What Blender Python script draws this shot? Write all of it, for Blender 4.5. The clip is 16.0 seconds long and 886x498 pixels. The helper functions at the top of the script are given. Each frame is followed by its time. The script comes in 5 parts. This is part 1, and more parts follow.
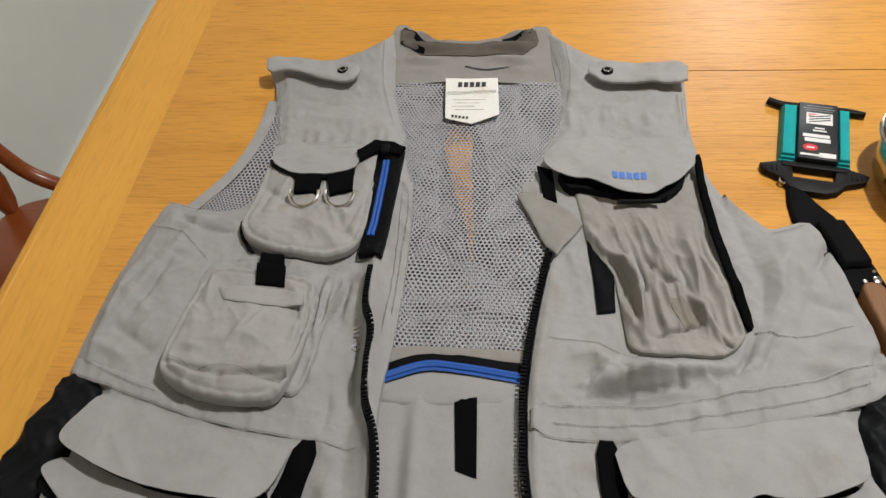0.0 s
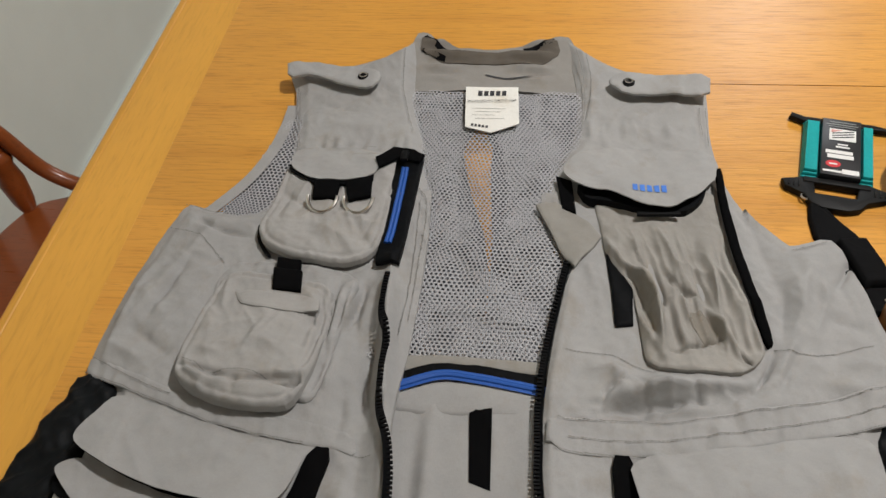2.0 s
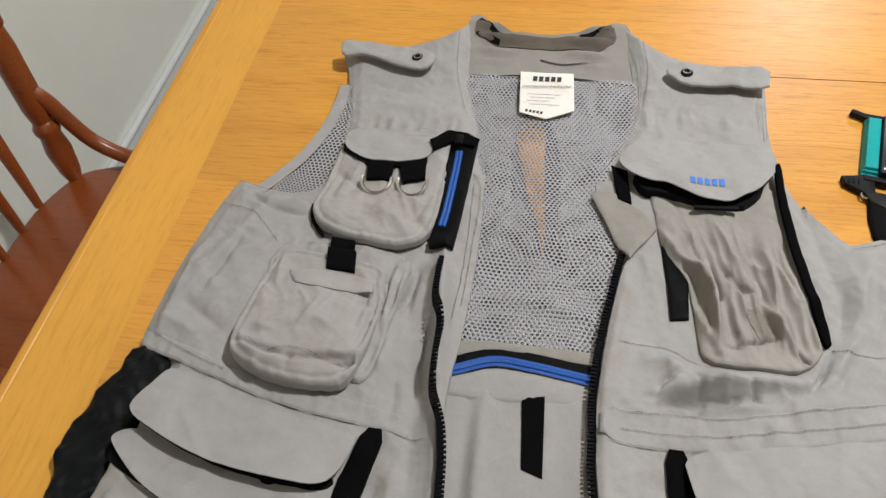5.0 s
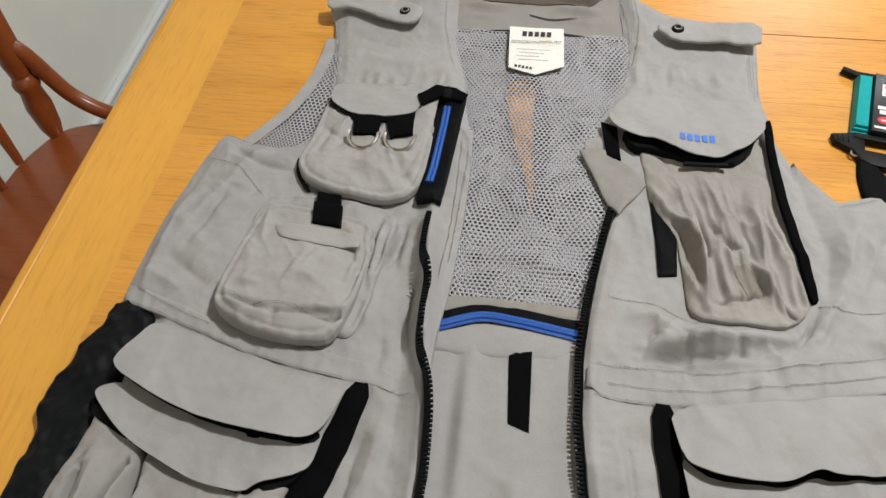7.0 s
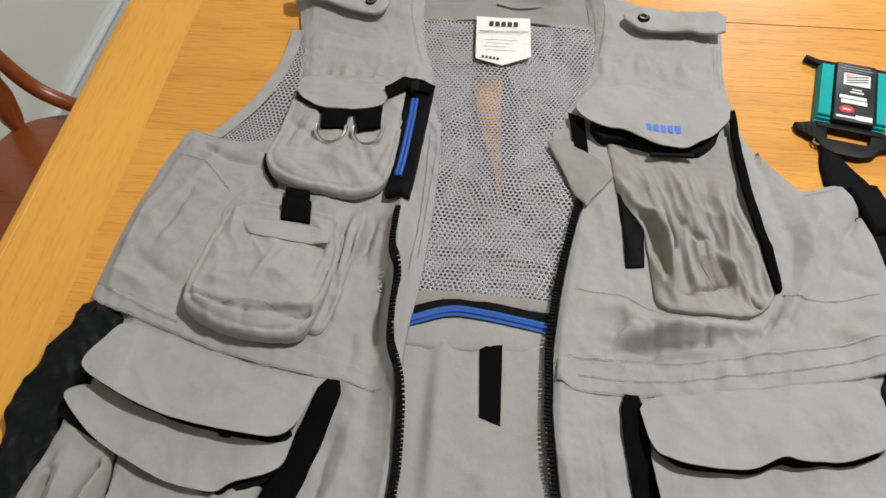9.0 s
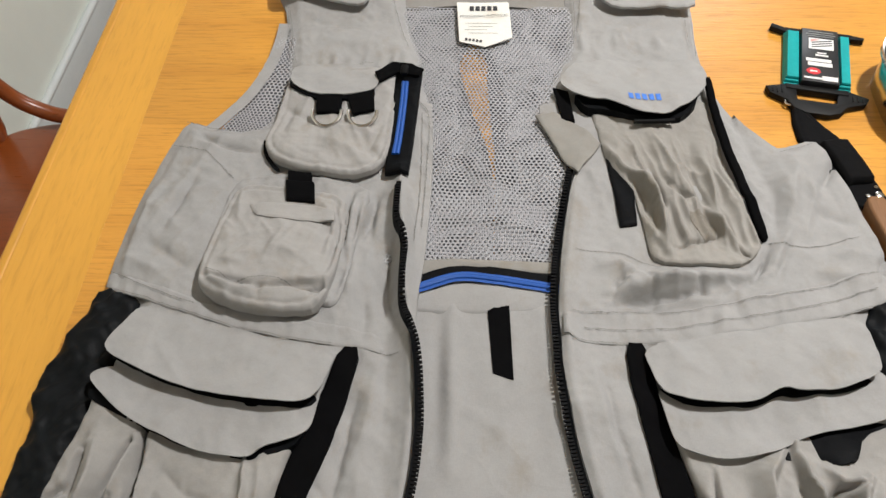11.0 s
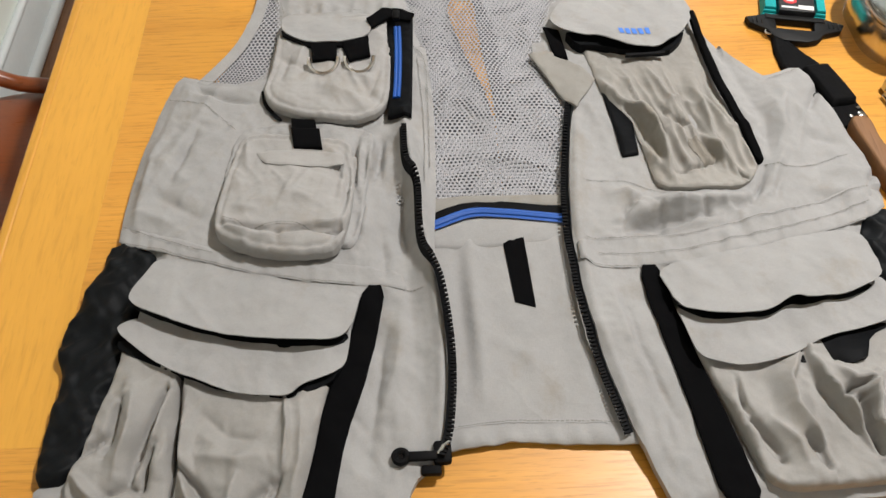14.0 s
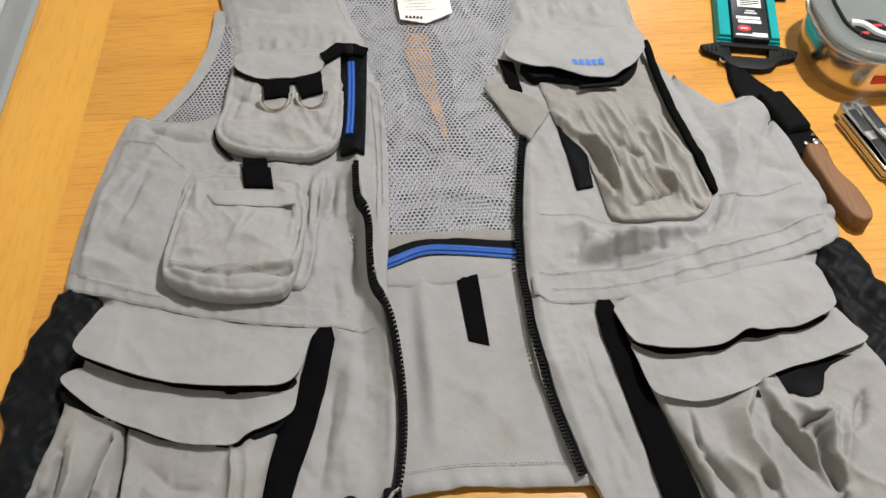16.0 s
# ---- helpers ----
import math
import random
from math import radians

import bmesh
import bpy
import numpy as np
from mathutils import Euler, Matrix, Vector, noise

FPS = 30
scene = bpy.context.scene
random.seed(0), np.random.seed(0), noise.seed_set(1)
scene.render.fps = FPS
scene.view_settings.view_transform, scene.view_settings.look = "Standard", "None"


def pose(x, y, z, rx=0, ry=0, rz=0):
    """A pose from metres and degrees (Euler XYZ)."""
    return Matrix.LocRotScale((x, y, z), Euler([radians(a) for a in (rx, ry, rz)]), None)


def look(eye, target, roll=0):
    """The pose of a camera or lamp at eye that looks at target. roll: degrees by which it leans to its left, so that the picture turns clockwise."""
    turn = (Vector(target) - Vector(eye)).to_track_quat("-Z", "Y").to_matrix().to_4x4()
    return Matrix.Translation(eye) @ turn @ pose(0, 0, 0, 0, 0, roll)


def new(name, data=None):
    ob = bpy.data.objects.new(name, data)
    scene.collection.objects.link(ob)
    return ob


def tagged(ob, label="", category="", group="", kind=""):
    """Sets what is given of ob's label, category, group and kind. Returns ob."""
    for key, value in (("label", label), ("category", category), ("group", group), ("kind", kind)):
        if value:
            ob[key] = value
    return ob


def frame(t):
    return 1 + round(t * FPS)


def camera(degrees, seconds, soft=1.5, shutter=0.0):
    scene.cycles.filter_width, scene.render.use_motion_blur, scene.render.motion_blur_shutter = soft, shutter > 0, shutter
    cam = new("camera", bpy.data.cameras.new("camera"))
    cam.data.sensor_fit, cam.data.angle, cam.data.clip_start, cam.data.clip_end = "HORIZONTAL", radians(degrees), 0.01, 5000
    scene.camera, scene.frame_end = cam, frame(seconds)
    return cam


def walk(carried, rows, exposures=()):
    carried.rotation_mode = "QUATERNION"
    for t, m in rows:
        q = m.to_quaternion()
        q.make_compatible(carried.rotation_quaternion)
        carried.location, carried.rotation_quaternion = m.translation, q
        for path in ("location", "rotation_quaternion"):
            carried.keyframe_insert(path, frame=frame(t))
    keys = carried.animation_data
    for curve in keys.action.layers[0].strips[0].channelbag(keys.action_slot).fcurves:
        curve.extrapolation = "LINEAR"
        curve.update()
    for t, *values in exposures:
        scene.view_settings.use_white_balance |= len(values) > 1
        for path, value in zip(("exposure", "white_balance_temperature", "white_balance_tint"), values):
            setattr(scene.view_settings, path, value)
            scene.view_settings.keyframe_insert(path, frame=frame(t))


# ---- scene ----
from mathutils.geometry import delaunay_2d_cdt as delaunay
cam = camera(55.2, 16.0)
PATH = [
    (0, (0.105, 0.075, 1.388), (-0.101, 1.388, -0.106), -5.8),
    (0.5, (0.111, 0.078, 1.389), (-0.088, 1.427, -0.074), -5.7),
    (1, (0.112, 0.075, 1.386), (-0.105, 1.413, -0.084), -5.9),
    (1.5, (0.109, 0.068, 1.388), (-0.126, 1.409, -0.077), -6.1),
    (2, (0.099, 0.078, 1.387), (-0.135, 1.401, -0.095), -5.3),
    (2.5, (0.104, 0.074, 1.372), (-0.143, 1.399, -0.105), -5.4),
    (3, (0.098, 0.07, 1.38), (-0.161, 1.385, -0.104), -5.4),
    (3.5, (0.091, 0.068, 1.386), (-0.18, 1.377, -0.101), -5.2),
    (5.8, (0.06, 0.082, 1.39), (-0.209, 1.345, -0.137), -4.5),
    (6, (0.06, 0.082, 1.389), (-0.198, 1.341, -0.144), -4.1),
    (6.5, (0.062, 0.081, 1.386), (-0.178, 1.325, -0.162), -3.6),
    (7, (0.065, 0.075, 1.378), (-0.175, 1.301, -0.183), -3.6),
    (7.5, (0.062, 0.068, 1.389), (-0.155, 1.298, -0.172), -2.9),
    (8, (0.066, 0.076, 1.389), (-0.138, 1.302, -0.178), -2.8),
    (8.5, (0.067, 0.08, 1.391), (-0.098, 1.286, -0.196), -2.0),
    (9, (0.066, 0.084, 1.387), (-0.104, 1.283, -0.205), -2.1),
    (11.3, (0.02, 0.018, 1.393), (-0.042, 1.244, -0.186), -2.1),
    (11.5, (-0.008, 0.008, 1.401), (-0.048, 1.216, -0.193), -1.8),
    (12, (-0.065, -0.015, 1.391), (-0.068, 1.176, -0.216), -1.0),
    (12.5, (-0.096, -0.024, 1.382), (-0.112, 1.149, -0.238), -1.1),
    (13, (-0.087, -0.022, 1.38), (-0.091, 1.136, -0.25), -0.7),
    (13.5, (-0.057, -0.014, 1.382), (-0.043, 1.144, -0.248), -0.7),
    (14, (-0.031, 0.0, 1.387), (0.014, 1.164, -0.239), -0.5),
    (14.5, (-0.021, 0.006, 1.393), (0.031, 1.188, -0.22), -0.5),
    (15, (-0.01, 0.013, 1.389), (0.045, 1.201, -0.219), -0.6),
    (15.5, (-0.007, 0.015, 1.39), (0.053, 1.213, -0.21), -0.7),
    (16, (0.002, 0.018, 1.389), (0.078, 1.216, -0.21), -0.6),
]

walk(cam, [(t, look(eye, target, roll)) for t, eye, target, roll in PATH], [(0.0, -0.84, 6350, 10), (0.5, -0.96, 6450, 10), (1.0, -0.98, 6450, 10), (2.0, -0.94, 6400, 10), (3.6, -0.80, 6300, 10), (6.0, -0.58, 6300, 10), (9.0, -0.62, 6250, 10), (11.5, -0.42, 6400, 10), (13.0, -0.33, 6450, 10), (16.0, -0.44, 6200, 10)])

# ---- light ----
world = bpy.data.worlds.new("room_air")
scene.world = world
world.use_nodes = True
world.node_tree.nodes["Background"].inputs["Color"].default_value = (1.0, 0.95, 0.88, 1)
world.node_tree.nodes["Background"].inputs["Strength"].default_value = 0.12


def ceiling_lamp(name, place, size, watts, colour):
    lamp = bpy.data.lights.new(name, "AREA")
    lamp.shape, lamp.size, lamp.energy, lamp.color = "DISK", size, watts, colour
    ob = new(name, lamp)
    ob.location = place
    return ob


ceiling_lamp("ceiling_lamp", (0.78, 0.90, 2.50), 0.11, 60, (1.0, 0.968, 0.928))
ceiling_lamp("ceiling_lamp", (1.05, -2.05, 2.50), 0.30, 22, (1.0, 0.968, 0.928))
ceiling_lamp("ceiling_lamp", (1.05, 3.85, 2.50), 0.55, 55, (0.95, 0.97, 1.0))

# ---- materials ----
TZ = 0.750


def nodes_of(name):
    m = bpy.data.materials.new(name)
    m.use_nodes = True
    nt = m.node_tree
    return m, nt, nt.nodes["Principled BSDF"]


def add(nt, kind, **inputs):
    n = nt.nodes.new(kind)
    for key, v in inputs.items():
        n.inputs[key.replace("_", " ")].default_value = v
    return n


def ramp(nt, fac, stops):
    r = nt.nodes.new("ShaderNodeValToRGB")
    e = r.color_ramp.elements
    while len(e) < len(stops):
        e.new(0.5)
    for el, (p, c) in zip(e, stops):
        el.position, el.color = p, (*c, 1)
    nt.links.new(fac, r.inputs["Fac"])
    return r.outputs["Color"]


def noise_of(nt, scale, detail=4, stretch=(1, 1, 1), rough=0.55):
    tc = nt.nodes.new("ShaderNodeTexCoord")
    mp = nt.nodes.new("ShaderNodeMapping")
    mp.inputs["Scale"].default_value = stretch
    nt.links.new(tc.outputs["Object"], mp.inputs["Vector"])
    n = add(nt, "ShaderNodeTexNoise", Scale=scale, Detail=detail, Roughness=rough)
    nt.links.new(mp.outputs["Vector"], n.inputs["Vector"])
    return n.outputs["Fac"]


def mix(nt, fac, a, b, kind="MIX"):
    m = nt.nodes.new("ShaderNodeMix")
    m.data_type, m.blend_type = "RGBA", kind
    for sock, v in ((m.inputs[0], fac), (m.inputs[6], a), (m.inputs[7], b)):
        if isinstance(v, (int, float)):
            sock.default_value = v
        elif isinstance(v, tuple):
            sock.default_value = (*v, 1)
        else:
            nt.links.new(v, sock)
    return m.outputs[2]


def bump_to(nt, bsdf, height, strength, distance):
    b = add(nt, "ShaderNodeBump", Strength=strength, Distance=distance)
    nt.links.new(height, b.inputs["Height"])
    nt.links.new(b.outputs["Normal"], bsdf.inputs["Normal"])


def shade(c, k):
    return tuple(v * k for v in c)


def plain(name, colour, rough=0.5, metal=0.0, var=0.15, grain=120.0, bump=0.1, coat=0.0, spec=0.5):
    m, nt, b = nodes_of(name)
    a = noise_of(nt, grain, 5)
    c = ramp(nt, a, [(0.3, shade(colour, 1 - var)), (0.7, shade(colour, 1 + var))])
    big = noise_of(nt, 9, 3)
    c = mix(nt, 0.5, c, ramp(nt, big, [(0.35, shade(colour, 1 - var)), (0.65, shade(colour, 1 + var * 0.6))]))
    nt.links.new(c, b.inputs["Base Color"])
    b.inputs["Roughness"].default_value, b.inputs["Metallic"].default_value = rough, metal
    b.inputs["Coat Weight"].default_value, b.inputs["Specular IOR Level"].default_value = coat, spec
    if bump:
        bump_to(nt, b, a, bump, 0.001)
    return m


def fabric(name, colour, weave=1500.0, var=0.10, rough=0.9, soft=0.45, sheen=0.05, spec=0.2, crease=0.40):
    """Woven cotton: a fine crossed weave, faint fading and small puckers."""
    m, nt, b = nodes_of(name)
    w1, w2 = noise_of(nt, weave, 2, (1, 0.18, 1)), noise_of(nt, weave, 2, (0.18, 1, 1))
    weave_h = mix(nt, 0.5, w1, w2)
    fade, spots = noise_of(nt, 14, 4), noise_of(nt, 70, 5)
    c = ramp(nt, fade, [(0.3, shade(colour, 1 - var)), (0.7, shade(colour, 1 + var * 0.7))])
    c = mix(nt, 0.35, c, ramp(nt, spots, [(0.3, shade(colour, 1 - var)), (0.7, shade(colour, 1 + var))]))
    c = mix(nt, 0.14, c, ramp(nt, weave_h, [(0.35, shade(colour, 0.7)), (0.65, shade(colour, 1.25))]))
    stain = noise_of(nt, 22, 5, (1, 0.7, 1), 0.65)
    c = mix(nt, ramp(nt, stain, [(0.56, (0, 0, 0)), (0.74, (0.55, 0.55, 0.55))]), c, (colour[0] * 0.78, colour[1] * 0.70, colour[2] * 0.58))
    nt.links.new(c, b.inputs["Base Color"])
    b.inputs["Roughness"].default_value, b.inputs["Specular IOR Level"].default_value = rough, spec
    b.inputs["Sheen Weight"].default_value = sheen
    height = mix(nt, soft, weave_h, noise_of(nt, 110, 4))
    bump_to(nt, b, height, 0.30, 0.0013)
    # soft puckers under thin, sharp crease lines
    folds = add(nt, "ShaderNodeBump", Strength=0.30, Distance=0.006)
    nt.links.new(noise_of(nt, 26, 3, (1, 0.7, 1), 0.5), folds.inputs["Height"])
    thin = add(nt, "ShaderNodeBump", Strength=crease, Distance=0.0016)
    tc, warp = nt.nodes.new("ShaderNodeTexCoord"), add(nt, "ShaderNodeTexNoise", Scale=9.0, Detail=2.0)
    nt.links.new(tc.outputs["Object"], warp.inputs["Vector"])
    bent = nt.nodes.new("ShaderNodeVectorMath")
    bent.operation = "MULTIPLY_ADD"
    nt.links.new(warp.outputs["Color"], bent.inputs[0])
    bent.inputs[1].default_value = (0.07, 0.07, 0.0)
    nt.links.new(tc.outputs["Object"], bent.inputs[2])
    ridge = add(nt, "ShaderNodeTexNoise", Scale=15.0, Detail=3.0, Roughness=0.45)
    ridge.noise_type = "RIDGED_MULTIFRACTAL"
    ridge.inputs["Offset"].default_value = 1.0
    nt.links.new(bent.outputs[0], ridge.inputs["Vector"])
    nt.links.new(ridge.outputs["Fac"], thin.inputs["Height"])
    nt.links.new(folds.outputs["Normal"], thin.inputs["Normal"])
    nt.links.new(thin.outputs["Normal"], b.inputs["Normal"].links[0].from_node.inputs["Normal"])
    return m


def wood(name, light, dark, along, rough=0.36, coat=0.10, fine=1.0, bump=0.30, per_piece=0.08, streak=0.5, pore=0.40):
    """Varnished wood with its grain along the axis given (0 x, 1 y, 2 z)."""
    m, nt, b = nodes_of(name)
    st = [22.0 * fine] * 3
    st[along] = 1.1
    fine_st = [300.0 * fine] * 3
    fine_st[along] = 18.0
    pore_st = [520.0 * fine] * 3
    pore_st[along] = 42.0
    g1 = noise_of(nt, 1.0, 6, tuple(st), 0.6)
    g2 = noise_of(nt, 1.0, 3, tuple(fine_st), 0.6)
    c = ramp(nt, g1, [(0.25, dark), (0.48, shade(light, 0.94)), (0.75, shade(light, 1.10))])
    c = mix(nt, streak, c, ramp(nt, g2, [(0.32, shade(dark, 0.62)), (0.47, shade(light, 0.94)), (0.75, shade(light, 1.12))]))
    pores = noise_of(nt, 1.0, 2, tuple(pore_st), 0.5)
    c = mix(nt, ramp(nt, pores, [(0.30, (pore, pore, pore)), (0.40, (0.0, 0.0, 0.0))]), c, shade(dark, 0.45))
    blotch = noise_of(nt, 5, 3)
    c = mix(nt, 0.30, c, ramp(nt, blotch, [(0.35, shade(light, 0.85)), (0.65, shade(light, 1.1))]))
    info = nt.nodes.new("ShaderNodeObjectInfo")
    tone = ramp(nt, info.outputs["Random"], [(0.0, (1 - per_piece,) * 3), (1.0, (1 + per_piece * 0.5,) * 3)])
    c = mix(nt, 1.0, c, tone, "MULTIPLY")
    nt.links.new(c, b.inputs["Base Color"])
    r = nt.nodes.new("ShaderNodeMapRange")
    nt.links.new(g2, r.inputs["Value"])
    r.inputs["To Min"].default_value, r.inputs["To Max"].default_value = rough + 0.12, rough - 0.03
    nt.links.new(r.outputs["Result"], b.inputs["Roughness"])
    b.inputs["Coat Weight"].default_value, b.inputs["Coat Roughness"].default_value = coat, 0.30
    b.inputs["Specular IOR Level"].default_value = 0.4
    bump_to(nt, b, mix(nt, 0.5, g2, pores), bump, 0.0012)
    return m


GREY = (0.335, 0.331, 0.325)
M_VEST = fabric("vest_cotton", GREY)
M_POCKET = fabric("pocket_cotton", (0.345, 0.336, 0.324), var=0.12)
M_STAINED = fabric("stained_pocket_cotton", (0.305, 0.291, 0.268), var=0.16)
M_BAG = fabric("bellows_cotton", (0.325, 0.315, 0.299), var=0.14)
M_PATCH = fabric("worn_pocket_patch", (0.225, 0.205, 0.175))
M_VEST_DULL = fabric("vest_cotton_lining", (0.28, 0.268, 0.245))
# facing grey kept below the vest's, with some of the neck's shade in it
M_COLLAR = fabric("collar_facing_shaded", (0.27, 0.258, 0.240))
# brown lining, its colour darkened for the shade inside the standing collar
M_STAND = fabric("shaded_collar_lining", (0.115, 0.100, 0.083))
M_BACK = fabric("back_lining", (0.11, 0.113, 0.127))
M_NET = plain("net_thread", (0.38, 0.38, 0.395), 0.75, var=0.08, grain=700, bump=0.0)
M_BLACK = fabric("black_webbing", (0.0032, 0.0032, 0.0036), 900, 0.25, 0.9, sheen=0.0, spec=0.045, crease=0.2)
# nylon parts; also the black of painted shade under flaps and in the collar
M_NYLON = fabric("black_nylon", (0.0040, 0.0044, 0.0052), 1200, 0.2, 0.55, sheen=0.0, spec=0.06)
M_SIDE = fabric("crinkled_nylon", (0.0060, 0.0070, 0.0080), 1200, 0.35, 0.55, sheen=0.0, spec=0.11, crease=0.35)
M_ZIP = plain("zip_plastic", (0.005, 0.005, 0.0055), 0.6, var=0.2, bump=0.0, spec=0.08)
M_BLUE = plain("blue_zip_coil", (0.007, 0.080, 0.37), 0.5, var=0.12, grain=900, bump=0.3)
M_INK = plain("blue_thread", (0.06, 0.19, 0.62), 0.7, var=0.1)
M_SEAM = plain("seam_thread", (0.19, 0.182, 0.172), 0.9, var=0.2)
M_LABEL = fabric("label_satin", (0.80, 0.79, 0.74), 900, 0.03, 0.6, 0.6)
M_PRINT = plain("label_print", (0.03, 0.03, 0.035), 0.7, var=0.1, bump=0.0)
M_STEEL = plain("polished_steel", (0.62, 0.60, 0.57), 0.2, 1.0, 0.06, 300, 0.03)
M_TOOL = plain("brushed_steel", (0.55, 0.56, 0.57), 0.3, 1.0, 0.10, 400, 0.06)
M_OAK_X = wood("table_oak", (0.70, 0.330, 0.052), (0.46, 0.17, 0.018), 0, 0.32, streak=0.5)
M_OAK_Y = wood("table_oak_border", (0.72, 0.360, 0.052), (0.64, 0.300, 0.040), 1, fine=0.6, streak=0.32, pore=0.18)
M_CHAIR = wood("chair_maple", (0.26, 0.062, 0.011), (0.10, 0.020, 0.005), 0, 0.26, 0.5, 0.5, bump=0.08, streak=0.35)
M_FLOOR = wood("floor_boards", (0.22, 0.105, 0.048), (0.060, 0.023, 0.010), 1, 0.4, 0.1, 0.6, 0.2, 0.35)
M_HANDLE = wood("handle_wood", (0.24, 0.118, 0.050), (0.11, 0.047, 0.018), 1, 0.6, 0.0, 2.0)
M_SHEATH = fabric("sheath_cordura", (0.0065, 0.0065, 0.007), 700, 0.3, 0.8, 0.2, 0.0, 0.06)
M_WALL = plain("wall_paint", (0.80, 0.84, 0.78), 0.75, var=0.03, grain=260, bump=0.12)
M_CEIL = plain("ceiling_paint", (0.78, 0.77, 0.74), 0.9, var=0.03)
M_TRIM = plain("trim_paint", (0.66, 0.70, 0.70), 0.4, var=0.04)
M_TEAL = fabric("teal_cord", (0.005, 0.33, 0.335), 700, 0.12, 0.6)
M_CARD = plain("black_card", (0.012, 0.012, 0.014), 0.4, var=0.15)
M_WHITE = plain("white_print", (0.75, 0.74, 0.72), 0.6, var=0.04, bump=0.0)
M_RED = plain("red_print", (0.60, 0.03, 0.035), 0.5, var=0.08, bump=0.0)
M_PINK = plain("pink_print", (0.62, 0.30, 0.28), 0.6, var=0.1, bump=0.0)
M_PLASTIC = plain("black_plastic", (0.007, 0.007, 0.007), 0.5, var=0.15, grain=500, bump=0.12, spec=0.16)
M_RUBBER = plain("grip_inlay", (0.012, 0.014, 0.014), 0.6, var=0.2, grain=900, bump=0.3)
M_GASKET = plain("grey_gasket", (0.30, 0.31, 0.30), 0.5, var=0.06)
M_LID, nt_, b_ = nodes_of("clear_lid")
b_.inputs["Base Color"].default_value = (0.80, 0.86, 0.84, 1)
b_.inputs["Roughness"].default_value, b_.inputs["Transmission Weight"].default_value, b_.inputs["IOR"].default_value = 0.08, 0.85, 1.45

# ---- builders ----


def thing(name, place, label, category, group="", kind=""):
    ob = new(name)
    ob.location = place
    ob.empty_display_size = 0.05
    return tagged(ob, label, category, group, kind)


def world_place(ob):
    p = Vector((0, 0, 0))
    while ob:
        p += ob.location
        ob = ob.parent
    return p


def sheet_mesh(name, verts, faces, mat, smooth=True):
    me = bpy.data.meshes.new(name)
    me.from_pydata([tuple(v) for v in verts], [], [tuple(f) for f in faces])
    me.materials.append(mat)
    if smooth:
        me.polygons.foreach_set("use_smooth", [True] * len(me.polygons))
    me.update()
    return me


def made(name, verts, faces, mat, parent=None, label="", smooth=True):
    """One mesh from world-space corners, under its thing or on its own."""
    o = world_place(parent) if parent else Vector((0, 0, 0))
    v = np.asarray(verts, dtype=float).reshape(-1, 3) - np.array(o)
    ob = new(name, sheet_mesh(name, v, faces, mat, smooth))
    ob.parent = parent
    return tagged(ob, label)


def part(name, bm, mat, parent=None, label="", smooth=True):
    o = world_place(parent) if parent else Vector((0, 0, 0))
    bmesh.ops.translate(bm, verts=bm.verts, vec=-o)
    bmesh.ops.recalc_face_normals(bm, faces=bm.faces)
    me = bpy.data.meshes.new(name)
    bm.to_mesh(me)
    bm.free()
    me.materials.append(mat)
    if smooth:
        me.polygons.foreach_set("use_smooth", [True] * len(me.polygons))
        me.set_sharp_from_angle(angle=radians(38))
    ob = new(name, me)
    ob.parent = parent
    return tagged(ob, label)


def box_bm(x0, y0, z0, x1, y1, z1, bevel=0.0, seg=2):
    bm = bmesh.new()
    bmesh.ops.create_cube(bm, size=1.0)
    bmesh.ops.transform(bm, matrix=Matrix.LocRotScale(((x0 + x1) / 2, (y0 + y1) / 2, (z0 + z1) / 2), None, (x1 - x0, y1 - y0, z1 - z0)), verts=bm.verts)
    if bevel:
        bmesh.ops.bevel(bm, geom=bm.edges[:], offset=bevel, segments=seg, affect="EDGES", profile=0.5)
    return bm


def tube_bm(points, radii, sides=12, caps=True):
    """A round bar through the points, with a radius at each."""
    bm = bmesh.new()
    pts = [Vector(p) for p in points]
    rings = []
    ref = None
    for i, p in enumerate(pts):
        d = (pts[min(i + 1, len(pts) - 1)] - pts[max(i - 1, 0)]).normalized()
        if ref is None:
            ref = d.orthogonal().normalized()
        ref = (ref - d * ref.dot(d)).normalized()
        side = d.cross(ref)
        r = radii[i] if isinstance(radii, (list, tuple)) else radii
        rings.append([bm.verts.new(p + (ref * math.cos(a) + side * math.sin(a)) * r) for a in [2 * math.pi * k / sides for k in range(sides)]])
    for a, b in zip(rings, rings[1:]):
        for k in range(sides):
            bm.faces.new((a[k], a[(k + 1) % sides], b[(k + 1) % sides], b[k]))
    if caps:
        bm.faces.new(rings[0])
        bm.faces.new(rings[-1])
    return bm


def spline(points, n=8):
    """A smooth open curve through the points."""
    p = [Vector(q) for q in points]
    p = [p[0] * 2 - p[1]] + p + [p[-1] * 2 - p[-2]]
    out = []
    for i in range(1, len(p) - 2):
        for k in range(n):
            t = k / n
            a, b, c, d = p[i - 1], p[i], p[i + 1], p[i + 2]
            out.append(0.5 * ((2 * b) + (c - a) * t + (2 * a - 5 * b + 4 * c - d) * t * t + (3 * b - a - 3 * c + d) * t ** 3))
    out.append(p[-2])
    return out


